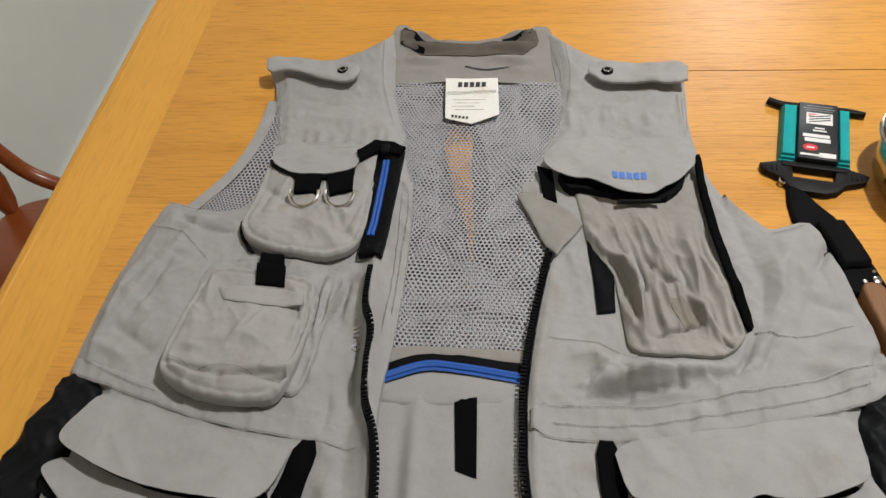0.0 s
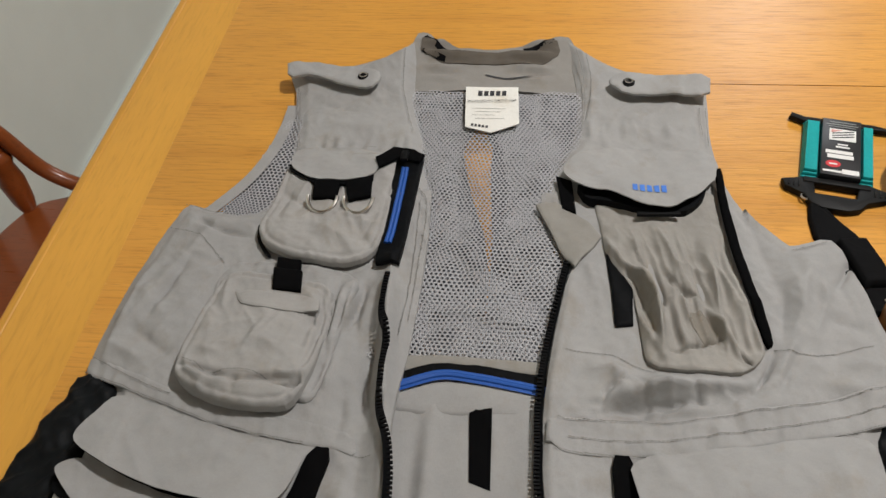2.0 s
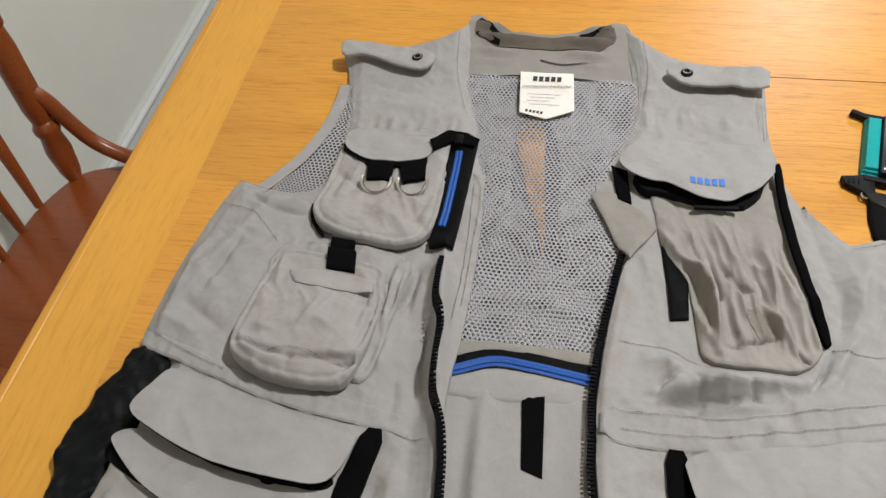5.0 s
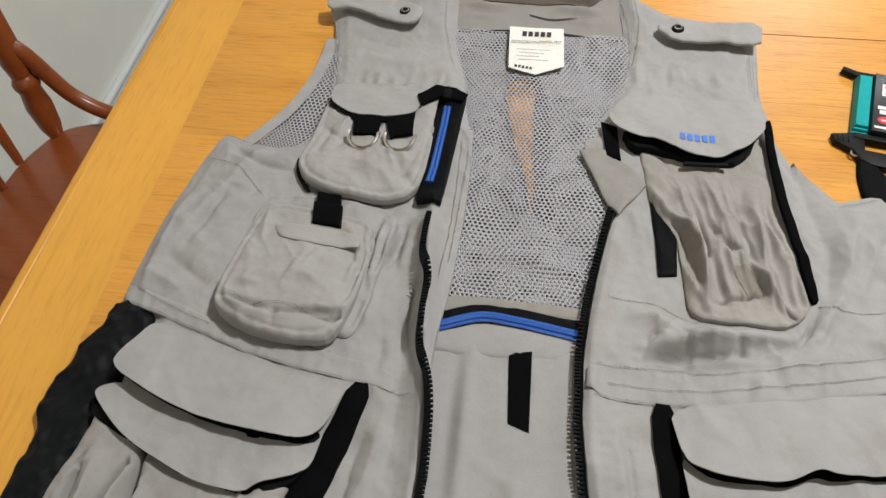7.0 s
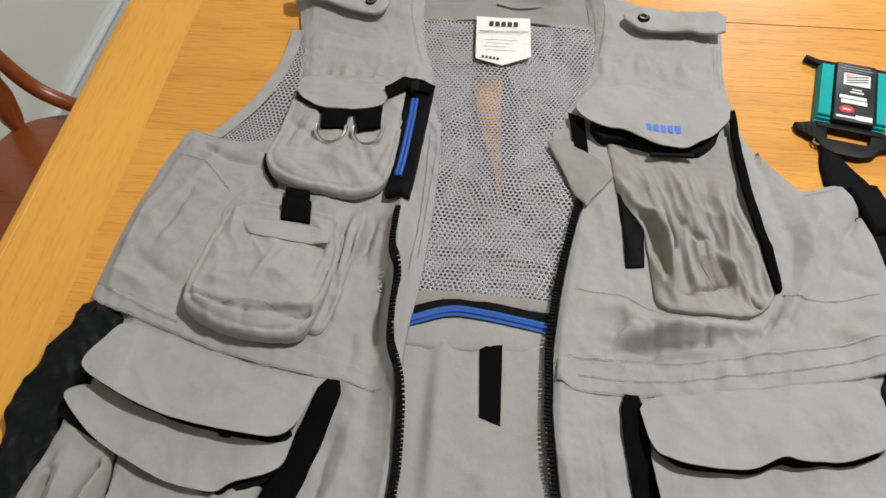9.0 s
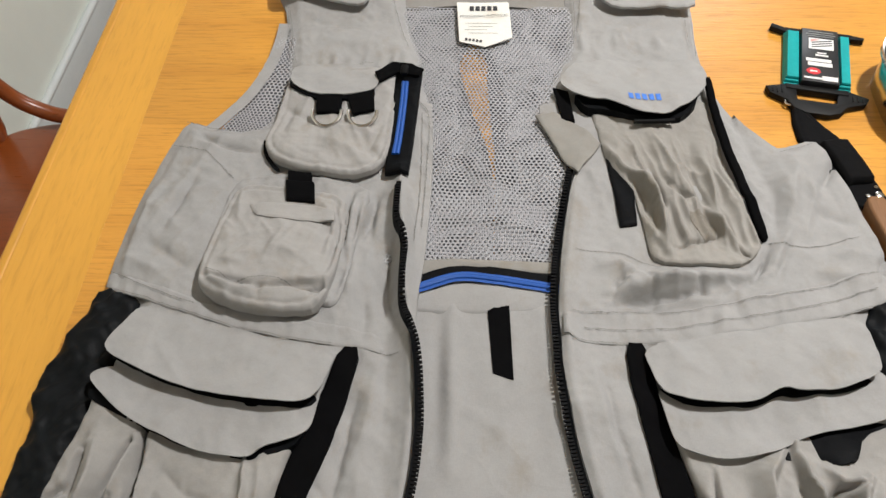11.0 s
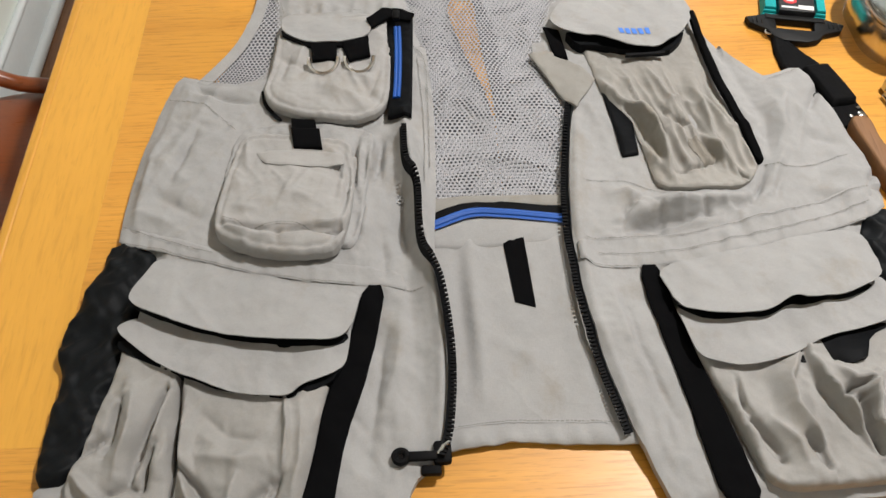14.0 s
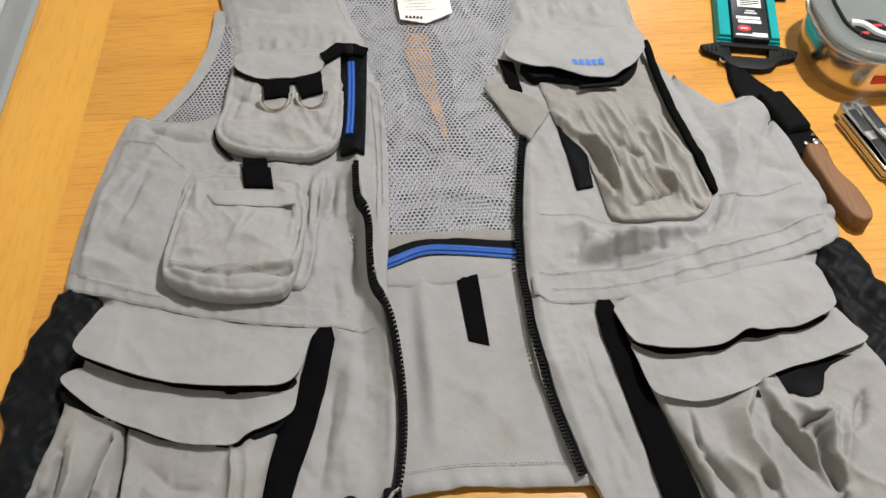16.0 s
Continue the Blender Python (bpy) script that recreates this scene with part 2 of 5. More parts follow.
def prism_bm(outline, z0, z1, bevel=0.0, seg=2):
    bm = bmesh.new()
    top = bm.faces.new([bm.verts.new((x, y, z1)) for x, y in outline])
    bm.normal_update()
    if top.normal.z < 0:
        top.normal_flip()
    ret = bmesh.ops.extrude_face_region(bm, geom=[top])
    vs = [v for v in ret["geom"] if isinstance(v, bmesh.types.BMVert)]
    bmesh.ops.translate(bm, verts=vs, vec=(0, 0, z0 - z1))
    bmesh.ops.recalc_face_normals(bm, faces=bm.faces)
    if bevel:
        es = [e for e in bm.edges if all(abs(v.co.z - z1) < 1e-6 for v in e.verts)]
        bmesh.ops.bevel(bm, geom=es, offset=bevel, segments=seg, affect="EDGES", profile=0.5)
    return bm


def rounded_rect(cx, cy, w, h, r, n=6, turn=0.0):
    out = []
    for k, (sx, sy) in enumerate(((1, 1), (-1, 1), (-1, -1), (1, -1))):
        for i in range(n + 1):
            a = math.pi / 2 * (k + i / n)
            out.append(((sx * (w / 2 - r)) + r * math.cos(a), (sy * (h / 2 - r)) + r * math.sin(a)))
    c, s = math.cos(radians(turn)), math.sin(radians(turn))
    return [(cx + x * c - y * s, cy + x * s + y * c) for x, y in out]


# ---- cloth ----


def pn(x, y, seed=0.0):
    """Smooth gradient noise on the plane, about -0.7 to 0.7."""
    xi, yi = np.floor(x), np.floor(y)
    xf, yf = x - xi, y - yi
    u, v = xf * xf * xf * (xf * (xf * 6 - 15) + 10), yf * yf * yf * (yf * (yf * 6 - 15) + 10)

    def g(ix, iy, dx, dy):
        h = np.sin(ix * 127.1 + iy * 311.7 + seed * 74.7) * 43758.5453
        a = (h - np.floor(h)) * 2 * np.pi
        return np.cos(a) * dx + np.sin(a) * dy
    top = g(xi, yi, xf, yf) * (1 - u) + g(xi + 1, yi, xf - 1, yf) * u
    low = g(xi, yi + 1, xf, yf - 1) * (1 - u) + g(xi + 1, yi + 1, xf - 1, yf - 1) * u
    return top * (1 - v) + low * v


def dome(d, w):
    s = np.clip(d / w, 0, 1)
    return np.sqrt(np.maximum(0, 1 - (1 - s) ** 2))


def creases(x, y, lines):
    """Folds along lines (x0, y0, x1, y1, height, width): a ridge, or a valley where the height is negative."""
    z = np.zeros_like(x)
    for x0, y0, x1, y1, h, w in lines:
        dx, dy = x1 - x0, y1 - y0
        t = np.clip(((x - x0) * dx + (y - y0) * dy) / (dx * dx + dy * dy), 0, 1)
        d = np.hypot(x - x0 - t * dx, y - y0 - t * dy)
        z += h * (0.45 * np.exp(-(d / w) ** 2) + 0.55 * np.exp(-1.3 * d / w)) * (0.35 + 0.65 * np.sin(np.pi * np.clip(t, 0.03, 0.97)))
    return z


def polyfolds(x, y, lines):
    """Folds along bent lines (points, height, width, side): side 0 is a ridge or a sharp valley; +1 or -1 a pleat that drops off to the left or right of the line."""
    z = np.zeros_like(x)
    wx, wy = x + 0.003 * pn(x * 38, y * 38, 91), y + 0.003 * pn(x * 38, y * 38, 92)
    for pts, h, w, side in lines:
        w = 0.65 * w if h < 0 else w
        best, at, sgn = np.full(x.shape, 9.0), np.zeros_like(x), np.ones_like(x)
        run, total = 0.0, sum(math.dist(a, b) for a, b in zip(pts, pts[1:]))
        for (x0, y0), (x1, y1) in zip(pts, pts[1:]):
            dx, dy = x1 - x0, y1 - y0
            ln = math.hypot(dx, dy)
            t = np.clip(((wx - x0) * dx + (wy - y0) * dy) / (ln * ln), 0, 1)
            ex, ey = wx - x0 - t * dx, wy - y0 - t * dy
            d = np.hypot(ex, ey)
            near = d < best
            best = np.where(near, d, best)
            at = np.where(near, (run + t * ln) / total, at)
            sgn = np.where(near, np.sign(dx * ey - dy * ex), sgn)
            run += ln
        fade = np.sin(np.pi * np.clip(at, 0.05, 0.95)) ** 0.6
        if side == 0:
            e = 0.12 * w
            prof = np.exp(-1.2 * (np.sqrt(best * best + e * e) - e) / w)
        else:
            prof = np.where(sgn * side < 0, np.clip(1 - best / w, 0, 1) ** 1.6, 0.5 + 0.5 * np.cos(np.pi * np.clip(best / 0.0065, 0, 1)))
        z += h * (1.4 if h < 0 else 1.0) * fade * prof
    return z


def front_height(x, y):
    """The height of the vest's front cloth over the table."""
    return 0.013 + crumple(x, y, 1, 1.0) + 0.9 * creases(x, y, FRONT_FOLDS) + 1.2 * polyfolds(x, y, FRONT_PLEATS)


def random_folds(seed, n, x0, y0, x1, y1, turn, spread, long, high, wide=0.0045):
    """Straight creases strewn over a stretch of cloth, turned about the way given in degrees."""
    r = random.Random(seed)
    out = []
    for _ in range(n):
        x, y, a = r.uniform(x0, x1), r.uniform(y0, y1), radians(turn + r.uniform(-spread, spread))
        half = r.uniform(0.35, 1.0) * long / 2
        out.append((x - half * math.cos(a), y - half * math.sin(a), x + half * math.cos(a), y + half * math.sin(a), r.choice((-1, 1, 1)) * r.uniform(0.35, 1.0) * high, r.uniform(0.6, 1.6) * wide))
    return out


def crumple(x, y, seed, k):
    """Creased cloth: soft swells with sharper folds between them."""
    wx, wy = x + 0.02 * pn(x * 14, y * 14, seed + 5), y + 0.02 * pn(x * 14, y * 14, seed + 6)
    h = 0.0050 * pn(wx * 9, wy * 7, seed) - 0.0065 * np.abs(pn(wx * 13 + wy * 6, wy * 10, seed + 1)) - 0.0036 * np.abs(pn(wx * 30, wy * 23 + wx * 9, seed + 2))
    return k * (h + 0.0006 * pn(wx * 62, wy * 55, seed + 3) - 0.0015 * np.abs(pn(wx * 90, wy * 80, seed + 4)) + 0.0030)


FRONT_FOLDS = [
    (-0.078, 0.585, -0.080, 0.52, 0.007, 0.006), (-0.070, 0.58, -0.068, 0.51, -0.006, 0.005), (-0.064, 0.57, -0.072, 0.48, 0.005, 0.006), (-0.082, 0.50, -0.078, 0.44, 0.005, 0.006), (-0.070, 0.47, -0.066, 0.42, -0.005, 0.005),
    (0.14, 0.452, 0.17, 0.480, 0.006, 0.005), (0.18, 0.455, 0.20, 0.478, -0.005, 0.004), (0.215, 0.46, 0.235, 0.485, 0.005, 0.005), (0.25, 0.468, 0.275, 0.488, -0.005, 0.004), (0.315, 0.515, 0.30, 0.485, -0.006, 0.004), (0.30, 0.48, 0.27, 0.462, 0.005, 0.006),
    (0.335, 0.50, 0.37, 0.495, 0.004, 0.007), (0.355, 0.57, 0.385, 0.56, -0.005, 0.007), (0.345, 0.64, 0.36, 0.58, 0.006, 0.008), (-0.300, 0.55, -0.275, 0.60, -0.005, 0.008), (-0.265, 0.58, -0.225, 0.60, 0.005, 0.008), (-0.295, 0.50, -0.26, 0.485, 0.005, 0.006),
    (-0.046, 0.61, -0.032, 0.46, 0.027, 0.010), (-0.034, 0.49, -0.016, 0.35, 0.021, 0.010), (-0.018, 0.37, -0.024, 0.25, 0.012, 0.010),
    (0.130, 0.62, 0.110, 0.47, 0.011, 0.012), (0.110, 0.50, 0.112, 0.36, 0.012, 0.011), (0.112, 0.38, 0.136, 0.25, 0.010, 0.011),
    (-0.050, 0.53, -0.048, 0.42, -0.007, 0.008), (-0.046, 0.42, -0.042, 0.34, -0.005, 0.009),
    (0.15, 0.467, 0.20, 0.462, -0.009, 0.006), (0.17, 0.480, 0.235, 0.482, 0.007, 0.007), (0.20, 0.466, 0.27, 0.484, -0.006, 0.006),
    (-0.17, 0.86, -0.11, 0.845, -0.003, 0.006), (-0.18, 0.83, -0.10, 0.82, 0.003, 0.008), (0.15, 0.85, 0.25, 0.84, 0.003, 0.009), (0.32, 0.60, 0.31, 0.54, -0.006, 0.007),
    (0.36, 0.60, 0.34, 0.545, 0.006, 0.006), (-0.27, 0.66, -0.235, 0.645, 0.004, 0.006), (-0.29, 0.57, -0.25, 0.53, 0.005, 0.008), (-0.285, 0.52, -0.235, 0.49, -0.005, 0.007),
    (-0.255, 0.60, -0.30, 0.50, 0.006, 0.012), (-0.232, 0.56, -0.262, 0.50, 0.005, 0.010), (-0.245, 0.61, -0.285, 0.53, -0.004, 0.009),
    (0.14, 0.470, 0.26, 0.475, 0.008, 0.016), (0.16, 0.486, 0.285, 0.494, 0.006, 0.010), (0.145, 0.457, 0.25, 0.459, -0.006, 0.005),
    (0.33, 0.63, 0.335, 0.56, 0.006, 0.010), (0.35, 0.62, 0.30, 0.57, 0.004, 0.012), (0.37, 0.62, 0.385, 0.55, -0.004, 0.010),
    (0.30, 0.70, 0.315, 0.60, -0.005, 0.008), (0.33, 0.52, 0.38, 0.49, 0.003, 0.010), (0.12, 0.39, 0.16, 0.30, 0.003, 0.012),
    (-0.05, 0.40, -0.06, 0.25, 0.003, 0.012),
]

FRONT_FOLDS += random_folds(3, 26, -0.32, 0.20, -0.02, 0.70, 65, 75, 0.085, 0.0036, 0.0065) + random_folds(5, 30, 0.11, 0.20, 0.41, 0.70, 100, 80, 0.085, 0.0036, 0.0065) + random_folds(7, 14, -0.21, 0.70, -0.03, 0.95, 20, 80, 0.05, 0.0022) + random_folds(8, 14, 0.13, 0.76, 0.27, 0.95, 10, 80, 0.05, 0.0022)
FRONT_PLEATS = [
    ([(0.163, 0.502), (0.168, 0.488), (0.172, 0.476)], 0.003, 0.004, 0),
    ([(0.183, 0.492), (0.187, 0.480), (0.188, 0.468)], -0.003, 0.0035, 0),
    ([(0.203, 0.491), (0.208, 0.480), (0.213, 0.467)], 0.003, 0.004, 0),
    ([(0.224, 0.489), (0.230, 0.479), (0.236, 0.470)], -0.003, 0.0035, 0),
    ([(0.249, 0.489), (0.255, 0.481), (0.263, 0.474)], 0.004, 0.004, 0),
    ([(0.288, 0.491), (0.244, 0.487), (0.195, 0.48), (0.151, 0.47)], 0.007, 0.018, 1),
    ([(0.155, 0.46), (0.192, 0.467), (0.246, 0.474)], -0.008, 0.006, 0),
    ([(0.176, 0.495), (0.158, 0.479), (0.15, 0.463)], -0.006, 0.004, 0),
    ([(0.139, 0.497), (0.162, 0.502), (0.18, 0.488)], 0.006, 0.008, 0),
    ([(0.302, 0.525), (0.29, 0.501), (0.278, 0.485)], -0.008, 0.003, 0),
    ([(0.333, 0.556), (0.314, 0.528), (0.301, 0.5)], 0.006, 0.008, 0),
    ([(0.409, 0.655), (0.384, 0.631), (0.366, 0.6)], -0.005, 0.006, 0),
    ([(0.343, 0.634), (0.338, 0.586), (0.32, 0.549)], 0.005, 0.009, 0),
    ([(0.413, 0.529), (0.406, 0.515), (0.396, 0.501)], -0.005, 0.004, 0),
    ([(0.349, 0.518), (0.377, 0.52), (0.403, 0.515)], 0.005, 0.012, 0),
    ([(0.131, 0.409), (0.137, 0.353), (0.153, 0.291)], 0.004, 0.01, 0),
    ([(0.138, 0.392), (0.147, 0.331), (0.163, 0.272)], -0.004, 0.006, 0),
    ([(-0.233, 0.679), (-0.255, 0.623), (-0.275, 0.572)], 0.005, 0.01, 0),
    ([(-0.254, 0.615), (-0.264, 0.571), (-0.27, 0.536)], -0.005, 0.006, 0),
    ([(-0.28, 0.601), (-0.295, 0.573), (-0.294, 0.524)], 0.006, 0.01, 0),
    ([(-0.268, 0.672), (-0.242, 0.654), (-0.2, 0.643)], -0.005, 0.006, 0),
    ([(-0.092, 0.586), (-0.096, 0.546), (-0.092, 0.498)], -0.009, 0.004, 0),
    ([(-0.083, 0.582), (-0.08, 0.545), (-0.087, 0.497)], 0.006, 0.006, 0),
    ([(-0.069, 0.581), (-0.072, 0.552), (-0.082, 0.517)], -0.006, 0.004, 0),
    ([(-0.082, 0.497), (-0.087, 0.465), (-0.091, 0.447)], 0.005, 0.008, 0),
    ([(-0.05, 0.522), (-0.051, 0.476), (-0.041, 0.432)], -0.005, 0.01, 0),
    ([(-0.051, 0.386), (-0.056, 0.333), (-0.07, 0.285)], 0.004, 0.01, 0),
    ([(-0.066, 0.365), (-0.072, 0.314), (-0.078, 0.267)], -0.004, 0.008, 0),
]


def smoothed(points, rounds, step):
    p = np.array(points, dtype=float)
    for _ in range(rounds):
        q = np.roll(p, -1, axis=0)
        p = np.stack([p * 0.8 + q * 0.2, p * 0.2 + q * 0.8], axis=1).reshape(-1, 2)
    q = np.roll(p, -1, axis=0)
    out = []
    for a, b in zip(p, q):
        n = max(1, int(round(np.hypot(*(b - a)) / step)))
        out += [a + (b - a) * k / n for k in range(n)]
    out = np.array(out)
    gap = np.hypot(*(out - np.roll(out, 1, axis=0)).T)
    return out[gap > step * 0.25]


def edge_distance(x, y, poly):
    d = np.full(x.shape, 9.0)
    for a, b in zip(poly, np.roll(poly, -1, axis=0)):
        e = b - a
        t = np.clip(((x - a[0]) * e[0] + (y - a[1]) * e[1]) / (e @ e), 0, 1)
        d = np.minimum(d, np.hypot(x - a[0] - t * e[0], y - a[1] - t * e[1]))
    return d


def inside(x, y, poly):
    r = np.zeros(x.shape, dtype=bool)
    for a, b in zip(poly, np.roll(poly, -1, axis=0)):
        if a[1] != b[1]:
            r ^= ((a[1] > y) != (b[1] > y)) & (x < (b[0] - a[0]) * (y - a[1]) / (b[1] - a[1]) + a[0])
    return r


def cloth(name, outline, top, mat, parent, grid=0.005, rounds=2, skirt=0.002, label=""):
    """A piece of cloth of that outline: top(x, y, d) is its height over the table, d the way to its edge; skirt: how far its edge reaches down."""
    poly = smoothed(outline, rounds, grid * 0.8)
    lo, hi = poly.min(axis=0), poly.max(axis=0)
    gx, gy = np.meshgrid(np.arange(lo[0], hi[0], grid), np.arange(lo[1], hi[1], grid * 0.87))
    gx = gx + (np.arange(gx.shape[0]) % 2)[:, None] * grid * 0.5
    gx, gy = gx.ravel(), gy.ravel()
    keep = inside(gx, gy, poly)
    gx, gy = gx[keep], gy[keep]
    area = np.sum(poly[:, 0] * np.roll(poly[:, 1], -1) - np.roll(poly[:, 0], -1) * poly[:, 1])
    way = np.roll(poly, -1, axis=0) - np.roll(poly, 1, axis=0)
    inward = np.column_stack([-way[:, 1], way[:, 0]]) / np.maximum(np.hypot(way[:, 0], way[:, 1]), 1e-9)[:, None] * (1 if area > 0 else -1)
    keep = edge_distance(gx, gy, poly) > 0.0032 + grid * 0.45
    gx, gy = gx[keep], gy[keep]
    for off in (0.0014, 0.0032):
        q = poly + inward * off
        ok = inside(q[:, 0], q[:, 1], poly) & (edge_distance(q[:, 0], q[:, 1], poly) > off * 0.85)
        gx, gy = np.concatenate([gx, q[ok, 0]]), np.concatenate([gy, q[ok, 1]])
    keep = np.ones(gx.shape, dtype=bool)
    pts = [Vector((float(a), float(b))) for a, b in poly] + [Vector((float(a), float(b))) for a, b in zip(gx[keep], gy[keep])]
    n = len(poly)
    vs, _, fs, *_ = delaunay(pts, [], [list(range(n))], 1, 1e-7)
    x, y = np.array([v[0] for v in vs]), np.array([v[1] for v in vs])
    z = TZ + np.maximum(top(x, y, edge_distance(x, y, poly)), 0.0008)
    verts = list(zip(x, y, z))
    faces = []
    count = {}
    for f in fs:
        a, b, c = f[:3]
        if (x[b] - x[a]) * (y[c] - y[a]) - (x[c] - x[a]) * (y[b] - y[a]) < 0:
            f = list(reversed(f))
        faces.append(list(f))
        for i in range(len(f)):
            e = (f[i], f[(i + 1) % len(f)])
            count[e] = count.get(e, 0) + 1
    for (i, j) in [e for e in count if (e[1], e[0]) not in count]:
        m = len(verts)
        zi, zj = max(TZ + 0.0004, z[i] - skirt), max(TZ + 0.0004, z[j] - skirt)
        verts += [(x[i], y[i], z[i]), (x[j], y[j], z[j]), (x[j], y[j], zj), (x[i], y[i], zi)]
        faces.append((m + 1, m, m + 3, m + 2))
    return made(name, verts, faces, mat, parent, label)


def ribbon(name, path, width, height, mat, parent, label="", n=6, z_of=None):
    """A flat band along a line on the cloth, at height over the front cloth."""
    pts = spline([(a, b, 0) for a, b in path], n)
    verts, faces = [], []
    for i, p in enumerate(pts):
        d = pts[min(i + 1, len(pts) - 1)] - pts[max(i - 1, 0)]
        s = Vector((-d.y, d.x, 0)).normalized() * width / 2
        for q in (p + s, p - s):
            h = float((z_of or front_height)(np.array([q.x]), np.array([q.y]))[0]) + height
            verts.append((q.x, q.y, TZ + h))
    for i in range(len(pts) - 1):
        faces.append((2 * i, 2 * i + 1, 2 * i + 3, 2 * i + 2))
    return made(name, verts, faces, mat, parent, label)


def stitches(path, height, z_of, parent, mat=None, dash=0.0026, gap=0.0009):
    """A sewn line: short thread stitches end to end, slightly uneven."""
    pts = spline([(a, b, 0) for a, b in path], 30)
    r = random.Random(len(path) + int(abs(path[0][0]) * 9000))
    cum = [0.0]
    for a, b in zip(pts, pts[1:]):
        cum.append(cum[-1] + (b - a).length)
    xs, ys = np.array([p.x for p in pts]), np.array([p.y for p in pts])
    verts, faces, t = [], [], 0.0
    while t < cum[-1] - dash:
        e = t + dash * r.uniform(0.7, 1.15)
        (x0, x1), (y0, y1) = np.interp((t, e), cum, xs), np.interp((t, e), cum, ys)
        ln = math.hypot(x1 - x0, y1 - y0) or 1.0
        w = r.uniform(0.00025, 0.00045)
        nx, ny = -(y1 - y0) / ln * w, (x1 - x0) / ln * w
        off = r.uniform(-0.0003, 0.0003)
        cx, cy = np.array([x0 + nx, x1 + nx, x1 - nx, x0 - nx]) + off, np.array([y0 + ny, y1 + ny, y1 - ny, y0 - ny]) + off
        cz = TZ + z_of(cx, cy) + height
        k = len(verts)
        verts += list(zip(cx, cy, cz))
        faces.append((k, k + 1, k + 2, k + 3))
        t = e + gap
    return tagged(made("seam", verts, faces, mat or M_SEAM, parent, smooth=False), kind="stuff")


def net(name, outline, height, mat, parent, pitch=0.0046, hole=0.64, seed=0, drop=0.0, skip=None, label=""):
    """A knitted net: six-sided holes with cord round each."""
    poly = np.array(outline, dtype=float)
    lo, hi = poly.min(axis=0), poly.max(axis=0)
    verts, faces = [], []
    row = pitch * 0.87
    j = 0
    yy = lo[1]
    cx, cy = [], []
    while yy < hi[1]:
        xs = np.arange(lo[0] + (j % 2) * pitch / 2, hi[0], pitch)
        cx.append(xs)
        cy.append(np.full(xs.shape, yy))
        yy += row
        j += 1
    cx, cy = np.concatenate(cx), np.concatenate(cy)
    keep = inside(cx, cy, poly)
    if skip is not None:
        keep &= ~inside(cx, cy, np.array(skip))
    cx, cy = cx[keep], cy[keep]
    ang = np.pi / 6 + np.arange(6) * np.pi / 3
    for r, deep in ((pitch * 0.5774, 0.0), (pitch * 0.5774 * hole, -0.0004)):
        px, py = cx[:, None] + np.cos(ang) * r, cy[:, None] + np.sin(ang) * r
        px, py = px + 0.010 * pn(px * 13, py * 11, seed + 2) + 0.0022 * pn(px * 45, py * 40, seed + 3), py + 0.012 * pn(px * 11 + 5, py * 12, seed + 4) + 0.0022 * pn(px * 42, py * 47, seed + 5)
        verts.append(np.stack([px, py, TZ + height(px, py) + drop + deep], axis=2))
    v = np.concatenate(verts, axis=1).reshape(-1, 3)
    for k in range(len(cx)):
        o = k * 12
        for i in range(6):
            faces.append((o + i, o + (i + 1) % 6, o + 6 + (i + 1) % 6, o + 6 + i))
    return tagged(made(name, v, faces, mat, parent, label), kind="stuff")


def zipper(path, parent, z_of, tooth_side, lift=0.003, label="black zip tape with moulded teeth"):
    """One half of an open zip: its tape, and its row of teeth."""
    tape = ribbon("zip_tape", [(a + 0.0025, b) if tooth_side > 0 else (a - 0.0025, b) for a, b in path], 0.0052, lift, M_NYLON, parent, label, 8, z_of)
    pts = spline([(a, b, 0) for a, b in path], 40)
    bm = bmesh.new()
    run, last = 0.0, pts[0]
    for a, b in zip(pts, pts[1:]):
        run += (b - a).length
        if run > 0.0031:
            run = 0.0
            d = (b - a).normalized()
            s = Vector((-d.y, d.x, 0)) * tooth_side
            c = b + s * 0.0046
            h = float(z_of(np.array([c.x]), np.array([c.y]))[0]) + lift + 0.0012
            m = Matrix(((s.x, d.x, 0, c.x), (s.y, d.y, 0, c.y), (0, 0, 1, TZ + h), (0, 0, 0, 1)))
            bmesh.ops.create_cube(bm, size=1.0, matrix=m @ Matrix.Diagonal((0.0050, 0.0019, 0.0026, 1)))
    tagged(part("zip_teeth", bm, M_ZIP, tape, smooth=False), kind="stuff")
    return tape

# ---- room ----
WX0, WX1, WY0, WY1, WZ = -0.95, 3.0, -3.4, 5.2, 2.56


def slab(name, x0, y0, z0, x1, y1, z1, mat, label, category):
    ob = part(name, box_bm(x0, y0, z0, x1, y1, z1), mat, None, label, smooth=False)
    return tagged(ob, label, category, kind="structure")


floor = slab("floor", WX0 - 0.1, WY0 - 0.1, -0.12, WX1 + 0.1, WY1 + 0.1, -0.012, M_FLOOR, "dark brown wooden plank floor under the table", "floor")
slab("ceiling", WX0 - 0.1, WY0 - 0.1, WZ, WX1 + 0.1, WY1 + 0.1, WZ + 0.1, M_CEIL, "plain white painted ceiling over the room", "ceiling")
slab("wall_west", WX0 - 0.12, WY0 - 0.1, -0.012, WX0, WY1 + 0.1, WZ, M_WALL, "pale grey-green painted wall beside the chair", "wall")
slab("wall_east", WX1, WY0 - 0.1, -0.012, WX1 + 0.12, WY1 + 0.1, WZ, M_WALL, "pale grey-green painted wall of the room", "wall")
slab("wall_north", WX0, WY1, -0.012, WX1, WY1 + 0.12, WZ, M_WALL, "pale grey-green painted wall of the room", "wall")
